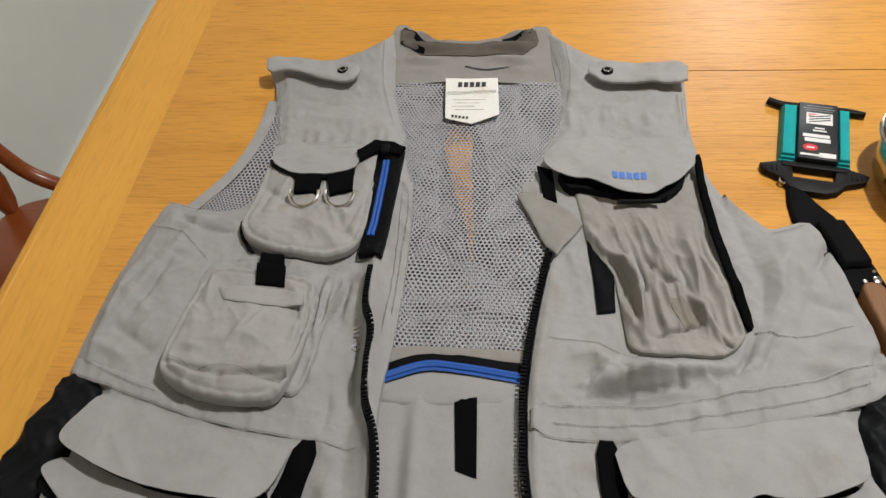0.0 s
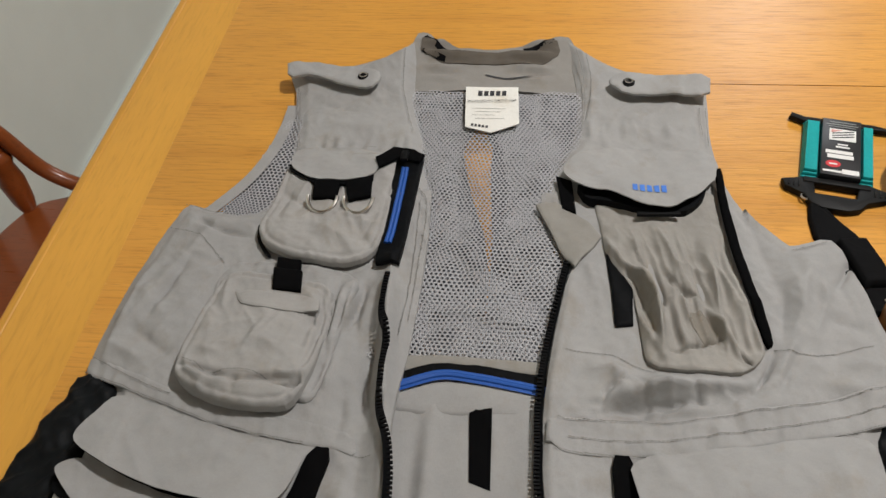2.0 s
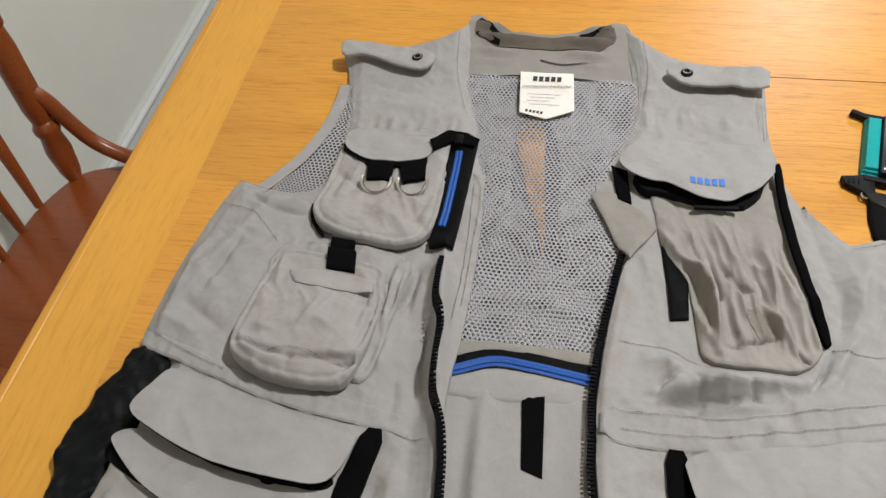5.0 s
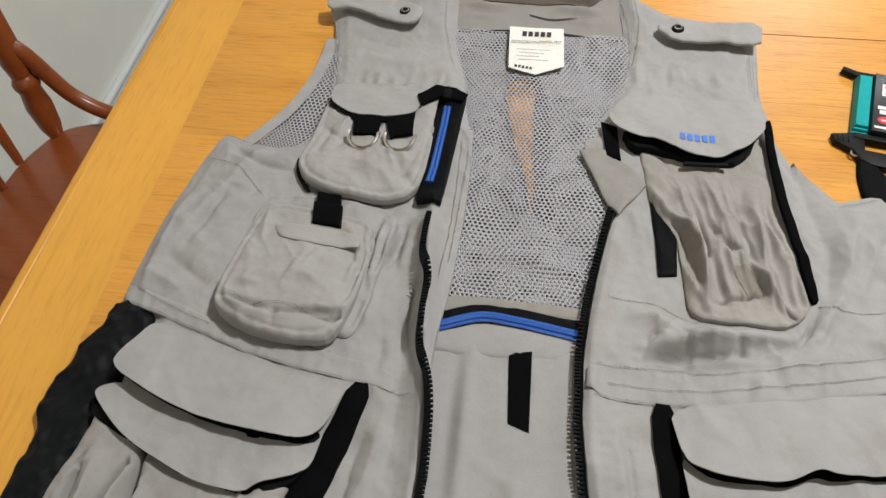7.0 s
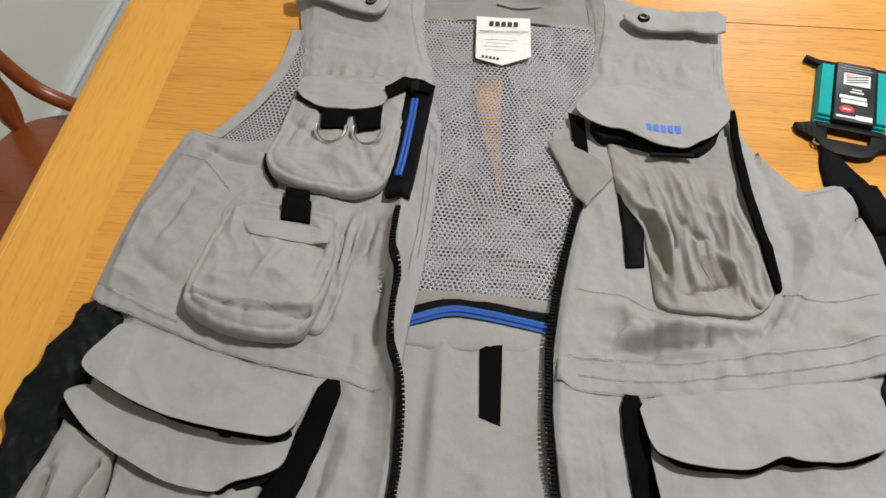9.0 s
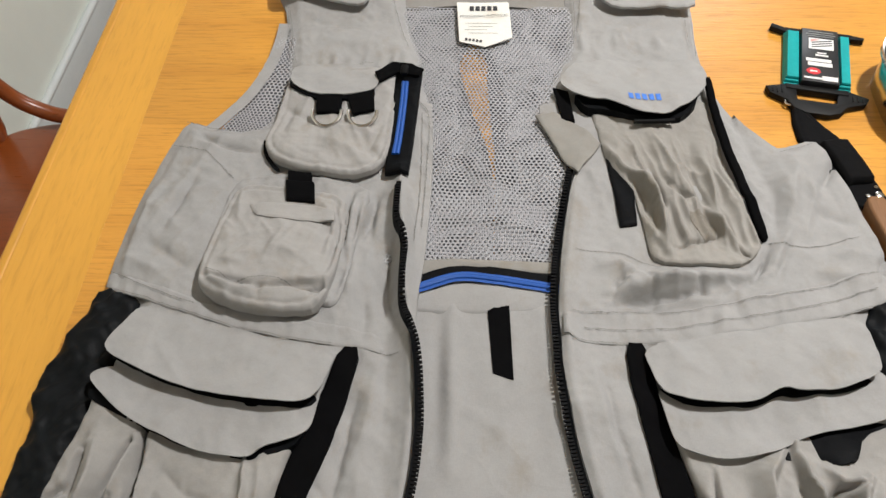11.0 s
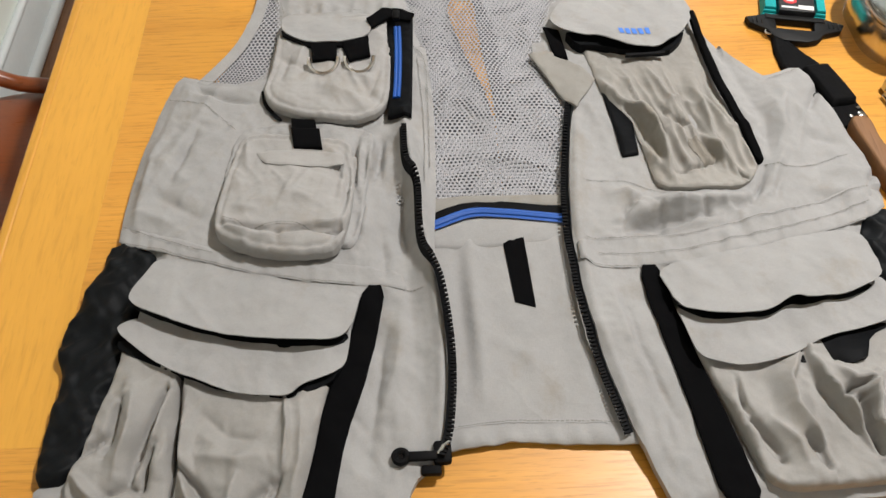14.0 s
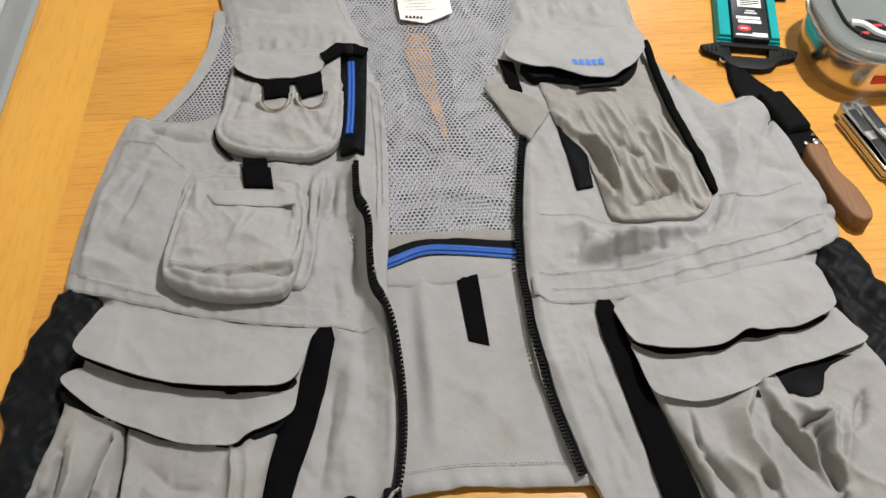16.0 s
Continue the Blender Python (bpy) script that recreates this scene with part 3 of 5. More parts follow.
slab("wall_south", WX0, WY0 - 0.12, -0.012, WX1, WY0, WZ, M_WALL, "pale grey-green painted wall of the room", "wall")

base = thing("baseboard", (WX0, 1.2, 0), "white painted baseboard along the wall at the floor", "baseboard", kind="structure")
bm = box_bm(WX0 + 0.0005, WY0 + 0.01, 0.0, WX0 + 0.014, WY1 - 0.01, 0.118, 0.003)
part("board", bm, M_TRIM, base)
part("cap_moulding", tube_bm([(WX0 + 0.008, WY0 + 0.01, 0.122), (WX0 + 0.008, WY1 - 0.01, 0.122)], 0.010, 10), M_TRIM, base)
part("shoe_moulding", tube_bm([(WX0 + 0.016, WY0 + 0.01, 0.010), (WX0 + 0.016, WY1 - 0.01, 0.010)], 0.016, 10), M_TRIM, base)

# ---- table ----
TX0, TX1, TY0, TY1 = -0.431, 0.70, 0.105, 1.95
table = thing("dining_table", (0.13, 1.0, 0), "honey-coloured varnished oak dining table with bordered plank top", "table")


def board(x0, y0, x1, y1, mat, name="plank", dz=0.0):
    return part(name, box_bm(x0, y0, TZ - 0.028, x1, y1, TZ + dz, 0.00012, 1), mat, table)


board(TX0 + 0.012, 0.27805, -0.3391, TY1, M_OAK_Y, "border_board")
board(0.60005, 0.27805, TX1 - 0.012, TY1, M_OAK_Y, "border_board")
board(TX0 + 0.012, TY0 + 0.012, TX1 - 0.012, 0.278, M_OAK_X, "end_board")
random.seed(4)
edges = [0.27805]
while edges[-1] < TY1 - 0.12:
    edges.append(edges[-1] + random.choice((0.105, 0.118, 0.126, 0.112)))
edges = [e + 0.926 - min(edges, key=lambda q: abs(q - 0.926)) if k else e for k, e in enumerate(edges)]
edges.append(TY1)
for a, b in zip(edges, edges[1:]):
    if abs(a - 0.926) < 0.01:
        board(-0.339, a, 0.10, b, M_OAK_X)
        board(0.10, a + 0.0013, 0.60, b, M_OAK_X)
    else:
        board(-0.339, a, 0.60, b, M_OAK_X)
# edge strips, eased at the top, with a fine joint to the boards
for x0, x1 in ((TX0, TX0 + 0.0116), (TX1 - 0.0116, TX1)):
    part("edge_moulding", box_bm(x0, TY0, TZ - 0.030, x1, TY1 + 0.012, TZ - 0.0004, 0.0035, 3), M_OAK_Y, table)
for y0, y1 in ((TY0, TY0 + 0.0116), (TY1 + 0.0004, TY1 + 0.012)):
    part("edge_moulding", box_bm(TX0 + 0.012, y0, TZ - 0.030, TX1 - 0.012, y1, TZ - 0.0004, 0.0035, 3), M_OAK_X, table)
for x0, y0, x1, y1 in ((-0.36, 0.20, -0.335, 1.85), (0.60, 0.20, 0.625, 1.85), (-0.335, 0.20, 0.60, 0.225), (-0.335, 1.825, 0.60, 1.85)):
    part("apron", box_bm(x0, y0, TZ - 0.115, x1, y1, TZ - 0.0285, 0.002), M_OAK_Y, table)
for x in (-0.33, 0.595):
    for y in (0.24, 1.81):
        leg = [(x, y, z) for z in (0.0, 0.05, 0.12, 0.2, 0.4, 0.52, 0.56, 0.60, 0.635)]
        part("leg", tube_bm(leg, [0.022, 0.026, 0.03, 0.028, 0.036, 0.04, 0.03, 0.042, 0.042], 14), M_OAK_Y, table)

# ---- chair ----
CZ = 0.45
chair = thing("dining_chair", (-0.60, 0.79, 0), "reddish-brown turned wooden spindle-back chair pushed under the table", "chair")
seat_line = [(-0.775, 0.79), (-0.770, 0.90), (-0.735, 0.985), (-0.66, 1.012), (-0.50, 1.02), (-0.34, 1.00), (-0.325, 0.79), (-0.34, 0.58), (-0.50, 0.56), (-0.66, 0.568), (-0.735, 0.595), (-0.770, 0.68)]
seat = [tuple(p) for p in smoothed(seat_line, 2, 0.02)]
part("seat", prism_bm(seat, CZ - 0.042, CZ, 0.010, 3), M_CHAIR, chair)


def turned(path_a, path_b, profile, name):
    a, b = Vector(path_a), Vector(path_b)
    part(name, tube_bm([a.lerp(b, t) for t, _ in profile], [r for _, r in profile], 18), M_CHAIR, chair)


POST = [(0, 0.012), (0.03, 0.017), (0.10, 0.021), (0.15, 0.017), (0.165, 0.021), (0.18, 0.021), (0.195, 0.016), (0.24, 0.020), (0.42, 0.021), (0.47, 0.018), (0.48, 0.022), (0.50, 0.022), (0.51, 0.017), (0.60, 0.021), (0.85, 0.017), (1, 0.014)]
SPINDLE = [(0, 0.007), (0.1, 0.009), (0.26, 0.011), (0.28, 0.008), (0.30, 0.012), (0.32, 0.008), (0.5, 0.010), (1, 0.006)]
for sgn in (1, -1):
    mid = 0.79
    turned((-0.735, mid + sgn * 0.18, CZ - 0.002), (-0.822, mid + sgn * 0.255, 1.0), POST, "back_post")
    rod = spline([(-0.752, mid + sgn * 0.202, CZ + 0.158), (-0.735, mid + sgn * 0.205, CZ + 0.135), (-0.70, mid + sgn * 0.21, CZ + 0.062), (-0.655, mid + sgn * 0.212, CZ + 0.026), (-0.61, mid + sgn * 0.212, CZ + 0.016), (-0.555, mid + sgn * 0.212, CZ + 0.012)], 8)
    part("brace", tube_bm(rod, [0.0125] * (len(rod) - 3) + [0.012, 0.010, 0.006], 12), M_CHAIR, chair)
    for x, dx in ((-0.70, -0.03), (-0.40, 0.03)):
        turned((x, mid + sgn * 0.16, CZ - 0.042), (x + dx, mid + sgn * 0.20, 0.0), [(0, 0.014), (0.2, 0.02), (0.3, 0.016), (0.33, 0.022), (0.37, 0.016), (0.6, 0.021), (0.9, 0.014), (1, 0.012)], "leg")
    turned((-0.715, mid + sgn * 0.18, 0.2), (-0.385, mid + sgn * 0.18, 0.2), [(0, 0.008), (0.3, 0.012), (0.5, 0.016), (0.7, 0.012), (1, 0.008)], "stretcher")
for k in range(-2, 3):
    turned((-0.765, 0.79 + k * 0.056, CZ - 0.002), (-0.845, 0.79 + k * 0.078, 1.0), SPINDLE, "spindle")
rail = spline([(-0.822, 0.79 + 0.27, 1.0), (-0.845, 0.79 + 0.14, 1.015), (-0.852, 0.79, 1.02), (-0.845, 0.79 - 0.14, 1.015), (-0.822, 0.79 - 0.27, 1.0)], 6)
bm = tube_bm([p + Vector((0, 0, 0.02)) for p in rail], 0.024, 12)
part("crest_rail", bm, M_CHAIR, chair)
turned((-0.55, 0.61, 0.2), (-0.55, 0.97, 0.2), [(0, 0.008), (0.5, 0.015), (1, 0.008)], "stretcher")

# ---- vest ----
vest = thing("photo_vest", (0.05, 0.55, TZ), "grey cotton photographer's vest lying open on the table", "vest")


def back_height(x, y):
    return 0.0045 + crumple(x, y, 7, 0.42) + creases(x, y, [(0.010, 0.46, 0.014, 0.30, 0.006, 0.007), (-0.002, 0.47, 0.002, 0.30, -0.004, 0.006), (0.09, 0.46, 0.10, 0.28, 0.003, 0.01), (0.055, 0.37, 0.06, 0.29, 0.002, 0.008), (0.02, 0.36, 0.07, 0.33, 0.0015, 0.006)])


# back: lower panel, lining behind the net, net, yoke
cloth("back_panel", [(-0.03, 0.498), (0.16, 0.498), (0.17, 0.40), (0.17, 0.256), (0.132, 0.2555), (0.074, 0.2585), (0.039, 0.2625), (0.0, 0.259), (-0.017, 0.2565), (-0.036, 0.2560), (-0.034, 0.30)],
      lambda x, y, d: back_height(x, y) + 0.0015 * dome(d, 0.01) + 0.005 * np.exp(-((y - 0.264) / 0.009) ** 2) * (0.6 + 1.6 * pn(x * 75, y * 8, 4)), M_VEST, vest, 0.005, 1)
L_SLIT = [(0.018, 0.838), (0.006, 0.795), (0.011, 0.765), (0.024, 0.712), (0.039, 0.665), (0.047, 0.615)]
R_SLIT = [(0.026, 0.838), (0.039, 0.80), (0.039, 0.767), (0.044, 0.70), (0.048, 0.66), (0.049, 0.615)]
lining_top = lambda x, y, d: 0.002 + 0.0012 * pn(x * 18, y * 18, 9) + 0 * d
cloth("back_lining", [(-0.10, 0.90), (0.018, 0.905)] + L_SLIT + [(0.047, 0.495), (-0.08, 0.495), (-0.09, 0.7)], lining_top, M_BACK, vest, 0.008, 0, label="dark grey back lining under the net")
cloth("back_lining", [(0.0185, 0.905), (0.15, 0.90), (0.155, 0.7), (0.15, 0.495), (0.0475, 0.495)] + R_SLIT[::-1], lining_top, M_BACK, vest, 0.008, 0, label="dark grey back lining under the net")


def net_height(x, y):
    return 0.0085 + 0.0035 * pn(x * 14, y * 11, 12) + 0.0022 * pn(x * 34 + y * 18, y * 12, 13) + creases(x, y, [(0.03, 0.83, 0.055, 0.58, 0.004, 0.02), (0.0, 0.80, 0.02, 0.60, -0.003, 0.012), (0.02, 0.56, 0.10, 0.545, 0.004, 0.008), (0.09, 0.80, 0.10, 0.62, 0.003, 0.015)])


net("net_back", [(-0.085, 0.892), (0.145, 0.889), (0.15, 0.7), (0.145, 0.504), (-0.06, 0.504), (-0.07, 0.7)], net_height, M_NET, vest, label="grey knitted mesh back lining")
net("net_under", [(-0.085, 0.892), (0.145, 0.889), (0.15, 0.7), (0.145, 0.504), (-0.06, 0.504), (-0.07, 0.7)], net_height, M_NET, vest, 0.0047, 0.62, 31, -0.0035, [(0.018, 0.845), (0.002, 0.785), (0.014, 0.712), (0.038, 0.63), (0.058, 0.60), (0.062, 0.69), (0.050, 0.77), (0.034, 0.845)], "second layer of grey knitted mesh")
net("net_side", [(-0.212, 0.86), (-0.17, 0.80), (-0.17, 0.70), (-0.19, 0.66), (-0.243, 0.668), (-0.250, 0.690), (-0.245, 0.696), (-0.226, 0.737), (-0.212, 0.780), (-0.206, 0.819)], lambda x, y: 0.008 + 0.003 * pn(x * 20, y * 20, 5), M_NET, vest, label="grey knitted mesh at the armhole")
ribbon("net_binding", [(-0.262, 0.672), (-0.246, 0.695), (-0.224, 0.734), (-0.210, 0.78), (-0.205, 0.82), (-0.204, 0.86)], 0.014, 0.002, M_VEST, vest, z_of=lambda x, y: 0.007 + 0 * x)
cloth("lining_side", [(-0.205, 0.86), (-0.17, 0.80), (-0.17, 0.70), (-0.19, 0.66), (-0.25, 0.66), (-0.243, 0.695), (-0.224, 0.735), (-0.211, 0.78), (-0.206, 0.82)], lining_top, M_BACK, vest, 0.01, 0)
cloth("net_band", [(-0.026, 0.512), (0.14, 0.507), (0.14, 0.492), (0.045, 0.499), (0.013, 0.502), (-0.026, 0.490)], lambda x, y, d: 0.009 + 0.001 * pn(x * 30, y * 30, 1) + 0.001 * dome(d, 0.004), M_VEST_DULL, vest, 0.005, 1, 0.004)
BZ = [(-0.027, 0.4765), (-0.018, 0.4795), (0.014, 0.4915), (0.046, 0.4895), (0.075, 0.485), (0.101, 0.4805), (0.108, 0.479)]
flat_z = lambda x, y: 0.0085 + 0 * x
ribbon("zip_tape", [(a, b + 0.004) for a, b in BZ], 0.016, 0.0012, M_NYLON, vest, z_of=flat_z)
ribbon("zip_tape", [(a, b - 0.0025) for a, b in BZ], 0.0105, 0.0022, M_BLUE, vest, "bright blue zip tape", z_of=flat_z)
for off, r_ in ((-0.0008, 0.0018), (-0.0030, 0.0018)):
    part("zip_coil", tube_bm(spline([(a, b + off, TZ + 0.0110) for a, b in BZ], 6), r_, 8), M_BLUE, vest, "bright blue zip coil")
cloth("zip_welt", [(a, b - 0.007) for a, b in BZ] + [(0.115, 0.455), (-0.027, 0.45)], lambda x, y, d: 0.0075 + 0.002 * dome(d, 0.006) - 0.10 * np.maximum(0, 0.472 - y), M_VEST, vest, 0.005, 1, 0.004)
cloth("hook_strip", [(0.041, 0.465), (0.061, 0.4645), (0.0645, 0.385), (0.047, 0.391)], lambda x, y, d: back_height(x, y) + 0.0028 + 0.0003 * pn(x * 300, y * 300, 3), M_BLACK, vest, 0.004, 0, 0.002, "black hook-and-loop strip")
hem_z = lambda x, y: back_height(x, y) + 0.0030
stitches([(-0.03, 0.274), (0.039, 0.279), (0.13, 0.273)], 0.0014, hem_z, vest)


def yoke_top(x, y, d):
    rise = np.clip((y - 0.90) / 0.08, 0, 1)
    folds = 0.0030 * np.sin((y + 0.02 * np.abs(x - 0.02)) * 330) * np.clip((np.abs(x - 0.022) - 0.025) / 0.03, 0, 1) * np.clip((0.082 - np.abs(x - 0.024)) / 0.018, 0, 1) * np.clip((y - 0.905) / 0.03, 0, 1)
    return 0.008 + 0.016 * rise ** 1.5 + 1.4 * folds + 0.002 * pn(x * 30, y * 30, 21)


cloth("collar_band", [(-0.070, 0.99), (-0.060, 0.994), (-0.025, 0.969), (0.026, 0.962), (0.075, 0.972), (0.106, 0.986), (0.125, 0.985), (0.145, 0.91), (0.135, 0.888), (0.091, 0.892), (0.036, 0.901), (-0.004, 0.897), (-0.058, 0.891), (-0.085, 0.90)],
      yoke_top, M_COLLAR, vest, 0.003, 1, 0.012, "grey collar band, creased inside the neck")
cloth("collar_stand", [(-0.062, 0.985), (-0.030, 0.9635), (0.026, 0.9565), (0.075, 0.9655), (0.106, 0.981), (0.112, 0.958), (0.094, 0.945), (0.068, 0.943), (0.022, 0.938), (-0.026, 0.943), (-0.062, 0.958)], lambda x, y, d: yoke_top(x, y, d) + 0.0016 + 0.0030 * np.abs(pn(x * 16, y * 95, 33)) * np.clip(d / 0.004, 0, 1), M_STAND, vest, 0.0025, 1, 0.002, "brownish lining of the collar stand, darkened for the shade inside it")
ribbon("seam", [(0.022, 0.922), (0.045, 0.918), (0.07, 0.919), (0.085, 0.925)], 0.0018, 0.0015, M_PRINT, vest, z_of=lambda x, y: yoke_top(x, y, 0 * x))

# black strips painted in for the shade at the collar's corners
for path, w in (([(-0.058, 0.983), (-0.036, 0.9655), (-0.012, 0.9590)], 0.006), ([(-0.060, 0.962), (-0.045, 0.953), (-0.030, 0.949)], 0.005), ([(0.104, 0.977), (0.088, 0.9690), (0.066, 0.9640)], 0.005)):
    ribbon("collar_corner_shade", path, w, 0.0018, M_NYLON, vest, "black strip painted as shade in the collar corner", z_of=lambda x, y: yoke_top(x, y, 0 * x))

# label sewn in the neck
LAB = [(0.001, 0.892), (0.063, 0.893), (0.067, 0.827), (0.036, 0.811), (0.006, 0.821)]
label_top = lambda x, y: 0.0165 + 0.0012 * pn(x * 25, y * 25, 3) - 0.02 * np.maximum(0, 0.85 - y)
tag = cloth("neck_label", LAB, lambda x, y, d: label_top(x, y) + 0 * d, M_LABEL, vest, 0.005, 0, 0.001, "white woven label with printed lines")


def bar(name, x0, y0, x1, y1, mat, parent, z_of, lift=0.0006):
    c = np.array([[x0, y0], [x1, y0], [x1, y1], [x0, y1]])
    z = TZ + z_of(c[:, 0], c[:, 1]) + lift
    return made(name, np.column_stack([c, z]), [(0, 1, 2, 3)], mat, parent, smooth=False)


for k in range(5):
    bar("print_bar", 0.0165 + k * 0.0070, 0.8755, 0.0215 + k * 0.0070, 0.8845, M_PRINT, tag, label_top)
    bar("print_bar", 0.0125 + k * 0.0042, 0.8215 - k * 0.0008, 0.0152 + k * 0.0042, 0.8255 - k * 0.0008, M_PRINT, tag, label_top)


def lettering(name, text, size, m, mat, parent):
    cu = bpy.data.curves.new(name, "FONT")
    cu.body, cu.size, cu.align_x = text, size, "CENTER"
    tmp = new(name + "_curve", cu)
    bpy.context.view_layer.update()
    me = bpy.data.meshes.new_from_object(tmp)
    bpy.data.objects.remove(tmp)
    bpy.data.curves.remove(cu)
    me.name = name
    me.materials.clear()
    me.materials.append(mat)
    me.transform(Matrix.Translation(-world_place(parent)) @ m)
    ob = new(name, me)
    ob.parent = parent
    return ob


lettering("lettering", "PROFESSIONAL PHOTO VEST", 0.0056, Matrix.Translation((0.034, 0.8625, TZ + 0.0185)) @ Matrix.Rotation(radians(3), 4, "Z") @ Matrix.Diagonal((0.78, 1, 1, 1)), M_PRINT, tag)
for k in range(4):
    bar("print_bar", 0.012 + 0.004 * (k % 2), 0.8515 - k * 0.0058, 0.050 - 0.006 * (k % 3), 0.8520 - k * 0.0058, M_SEAM, tag, label_top)

# front panels
FL = [(-0.063, 1.003), (-0.066, 0.958), (-0.062, 0.894), (-0.053, 0.85), (-0.039, 0.804), (-0.028, 0.766), (-0.021, 0.721), (-0.017, 0.67), (-0.015, 0.608), (-0.017, 0.517),
      (-0.022, 0.449), (-0.0185, 0.398), (-0.0155, 0.352), (-0.0155, 0.309), (-0.0205, 0.268), (-0.029, 0.245), (-0.046, 0.231), (-0.056, 0.195), (-0.068, 0.171), (-0.138, 0.182),
      (-0.197, 0.195), (-0.266, 0.209), (-0.326, 0.22), (-0.334, 0.222), (-0.336, 0.243), (-0.312, 0.243), (-0.299, 0.28), (-0.288, 0.338), (-0.29, 0.412), (-0.274, 0.458),
      (-0.311, 0.470), (-0.312, 0.521), (-0.307, 0.581), (-0.298, 0.647), (-0.285, 0.693), (-0.265, 0.687), (-0.228, 0.677), (-0.198, 0.684), (-0.187, 0.717), (-0.186, 0.783),
      (-0.208, 0.89), (-0.213, 0.90), (-0.223, 0.923), (-0.153, 0.944), (-0.09, 0.964), (-0.076, 0.977)]


def panel_top(x, y, d):
    neck = 0.020 * np.clip((y - 0.88) / 0.10, 0, 1) * np.exp(-((np.abs(x - 0.025) - 0.09) / 0.05) ** 2)
    gather = (0.0050 * pn(x * 85, y * 14, 17) - 0.0070 * np.abs(pn(x * 60, y * 10, 18)) + 0.0015) * (np.exp(-((y - np.where(x > 0.03, 0.822, 0.785)) / 0.014) ** 2) + np.exp(-((y - 0.255 - 0.05 * np.abs(x)) / 0.02) ** 2))
    hem = -0.0004 * np.exp(-((d - 0.010) / 0.0022) ** 2)
    low = np.where((x > -0.065) & (x < 0.165) & (y < 0.72), 0.85, np.where((x > 0.30) & (y > 0.5), 0.9, 0.45))
    return (front_height(x, y) + neck + gather + hem) * (low + (1 - low) * np.clip(d / 0.016, 0, 1))


cloth("front_panel", FL, panel_top, M_VEST, vest, 0.0026, 1, 0.008)
FR = [(0.106, 0.996), (0.121, 0.957), (0.131, 0.911), (0.133, 0.857), (0.128, 0.806), (0.11, 0.763), (0.095, 0.719), (0.096, 0.70), (0.112, 0.655), (0.132, 0.628), (0.1225, 0.598), (0.1135, 0.544),
      (0.1080, 0.50), (0.1045, 0.459), (0.1045, 0.417), (0.1063, 0.385), (0.1148, 0.323), (0.1272, 0.267), (0.136, 0.243), (0.152, 0.194), (0.188, 0.197), (0.227, 0.203), (0.32, 0.206), (0.40, 0.212),
      (0.428, 0.218), (0.428, 0.24), (0.402, 0.245), (0.392, 0.33), (0.372, 0.40), (0.378, 0.464), (0.409, 0.482), (0.405, 0.53), (0.395, 0.59), (0.384, 0.645), (0.372, 0.668), (0.337, 0.655), (0.328, 0.664),
      (0.305, 0.694), (0.288, 0.735), (0.281, 0.775), (0.277, 0.817), (0.28, 0.873), (0.281, 0.908), (0.218, 0.927), (0.165, 0.951), (0.12, 0.987)]
cloth("front_panel", FR, panel_top, M_VEST, vest, 0.0026, 1, 0.008)

# black side panels
side_top = lambda x, y, d: 0.008 * dome(d, 0.012) + 0.002 + 0.003 - 0.010 * np.abs(pn(x * 34 + y * 17, y * 20, 31)) - 0.010 * np.abs(pn(x * 16, y * 42 - x * 30, 32)) - 0.004 * np.abs(pn(x * 70, y * 60 + x * 25, 33)) + 0.005
cloth("side_panel", [(-0.313, 0.474), (-0.272, 0.460), (-0.275, 0.423), (-0.280, 0.38), (-0.284, 0.341), (-0.296, 0.283), (-0.309, 0.242), (-0.337, 0.242), (-0.337, 0.293), (-0.333, 0.33), (-0.345, 0.367), (-0.328, 0.43)],
      side_top, M_SIDE, vest, 0.003, 1, 0.006, "crinkled black nylon side panel")
cloth("side_panel", [(0.372, 0.463), (0.409, 0.480), (0.425, 0.42), (0.441, 0.36), (0.436, 0.30), (0.432, 0.24), (0.398, 0.24), (0.390, 0.33), (0.368, 0.40)],
      side_top, M_SIDE, vest, 0.003, 1, 0.006, "crinkled black nylon side panel")


# pockets: a puffed body, and flaps whose free edge lifts
def puffed(h, w, folds=(), seed=0, rumple=0.0, pitch=40.0, lift=0.0, groove=0.0016, swell=None, bent=()):
    def top(x, y, d):
        z = front_height(x, y) * 0.8 + lift + h * (0.58 + 0.26 * dome(d, 0.0022) + 0.16 * dome(d, w)) + 0.0016 * pn(x * 130, y * 110, seed + 2) * np.exp(-(d / 0.009) ** 2)
        soft = np.clip(d / 0.004, 0.2, 1)
        if swell:
            z = z + swell[2] * np.clip((swell[0] - y) / (swell[0] - swell[1]), 0, 1)
        seam = -groove * np.exp(-((d - 0.0065) / 0.0016) ** 2)
        fold = pn(x * pitch, y * pitch * 0.7, seed) - 1.6 * np.abs(pn(x * pitch * 0.8 + 3, y * pitch * 0.6, seed + 7)) + 0.5 * pn(x * pitch * 2.3, y * pitch * 1.8, seed + 1)
        return z + seam + soft * (1.5 * creases(x, y, folds) + np.maximum(1.7 * polyfolds(x, y, bent), -0.0085) + rumple * (1.4 * fold + 0.5))
    return top


def lifted(y_top, y_low, low, high, seed=0, wave=0.0036):
    def top(x, y, d):
        u = np.clip((y_top(x) - y) / (y_top(x) - y_low(x)), 0, 1)
        return front_height(x, y) * 0.8 + low + (high - low) * u ** 0.8 + wave * (pn(x * 28, y * 18, seed) - 1.2 * np.abs(pn(x * 22 + y * 8, y * 9, seed + 3)))
    return top


def level(v):
    return lambda x: v + 0 * x


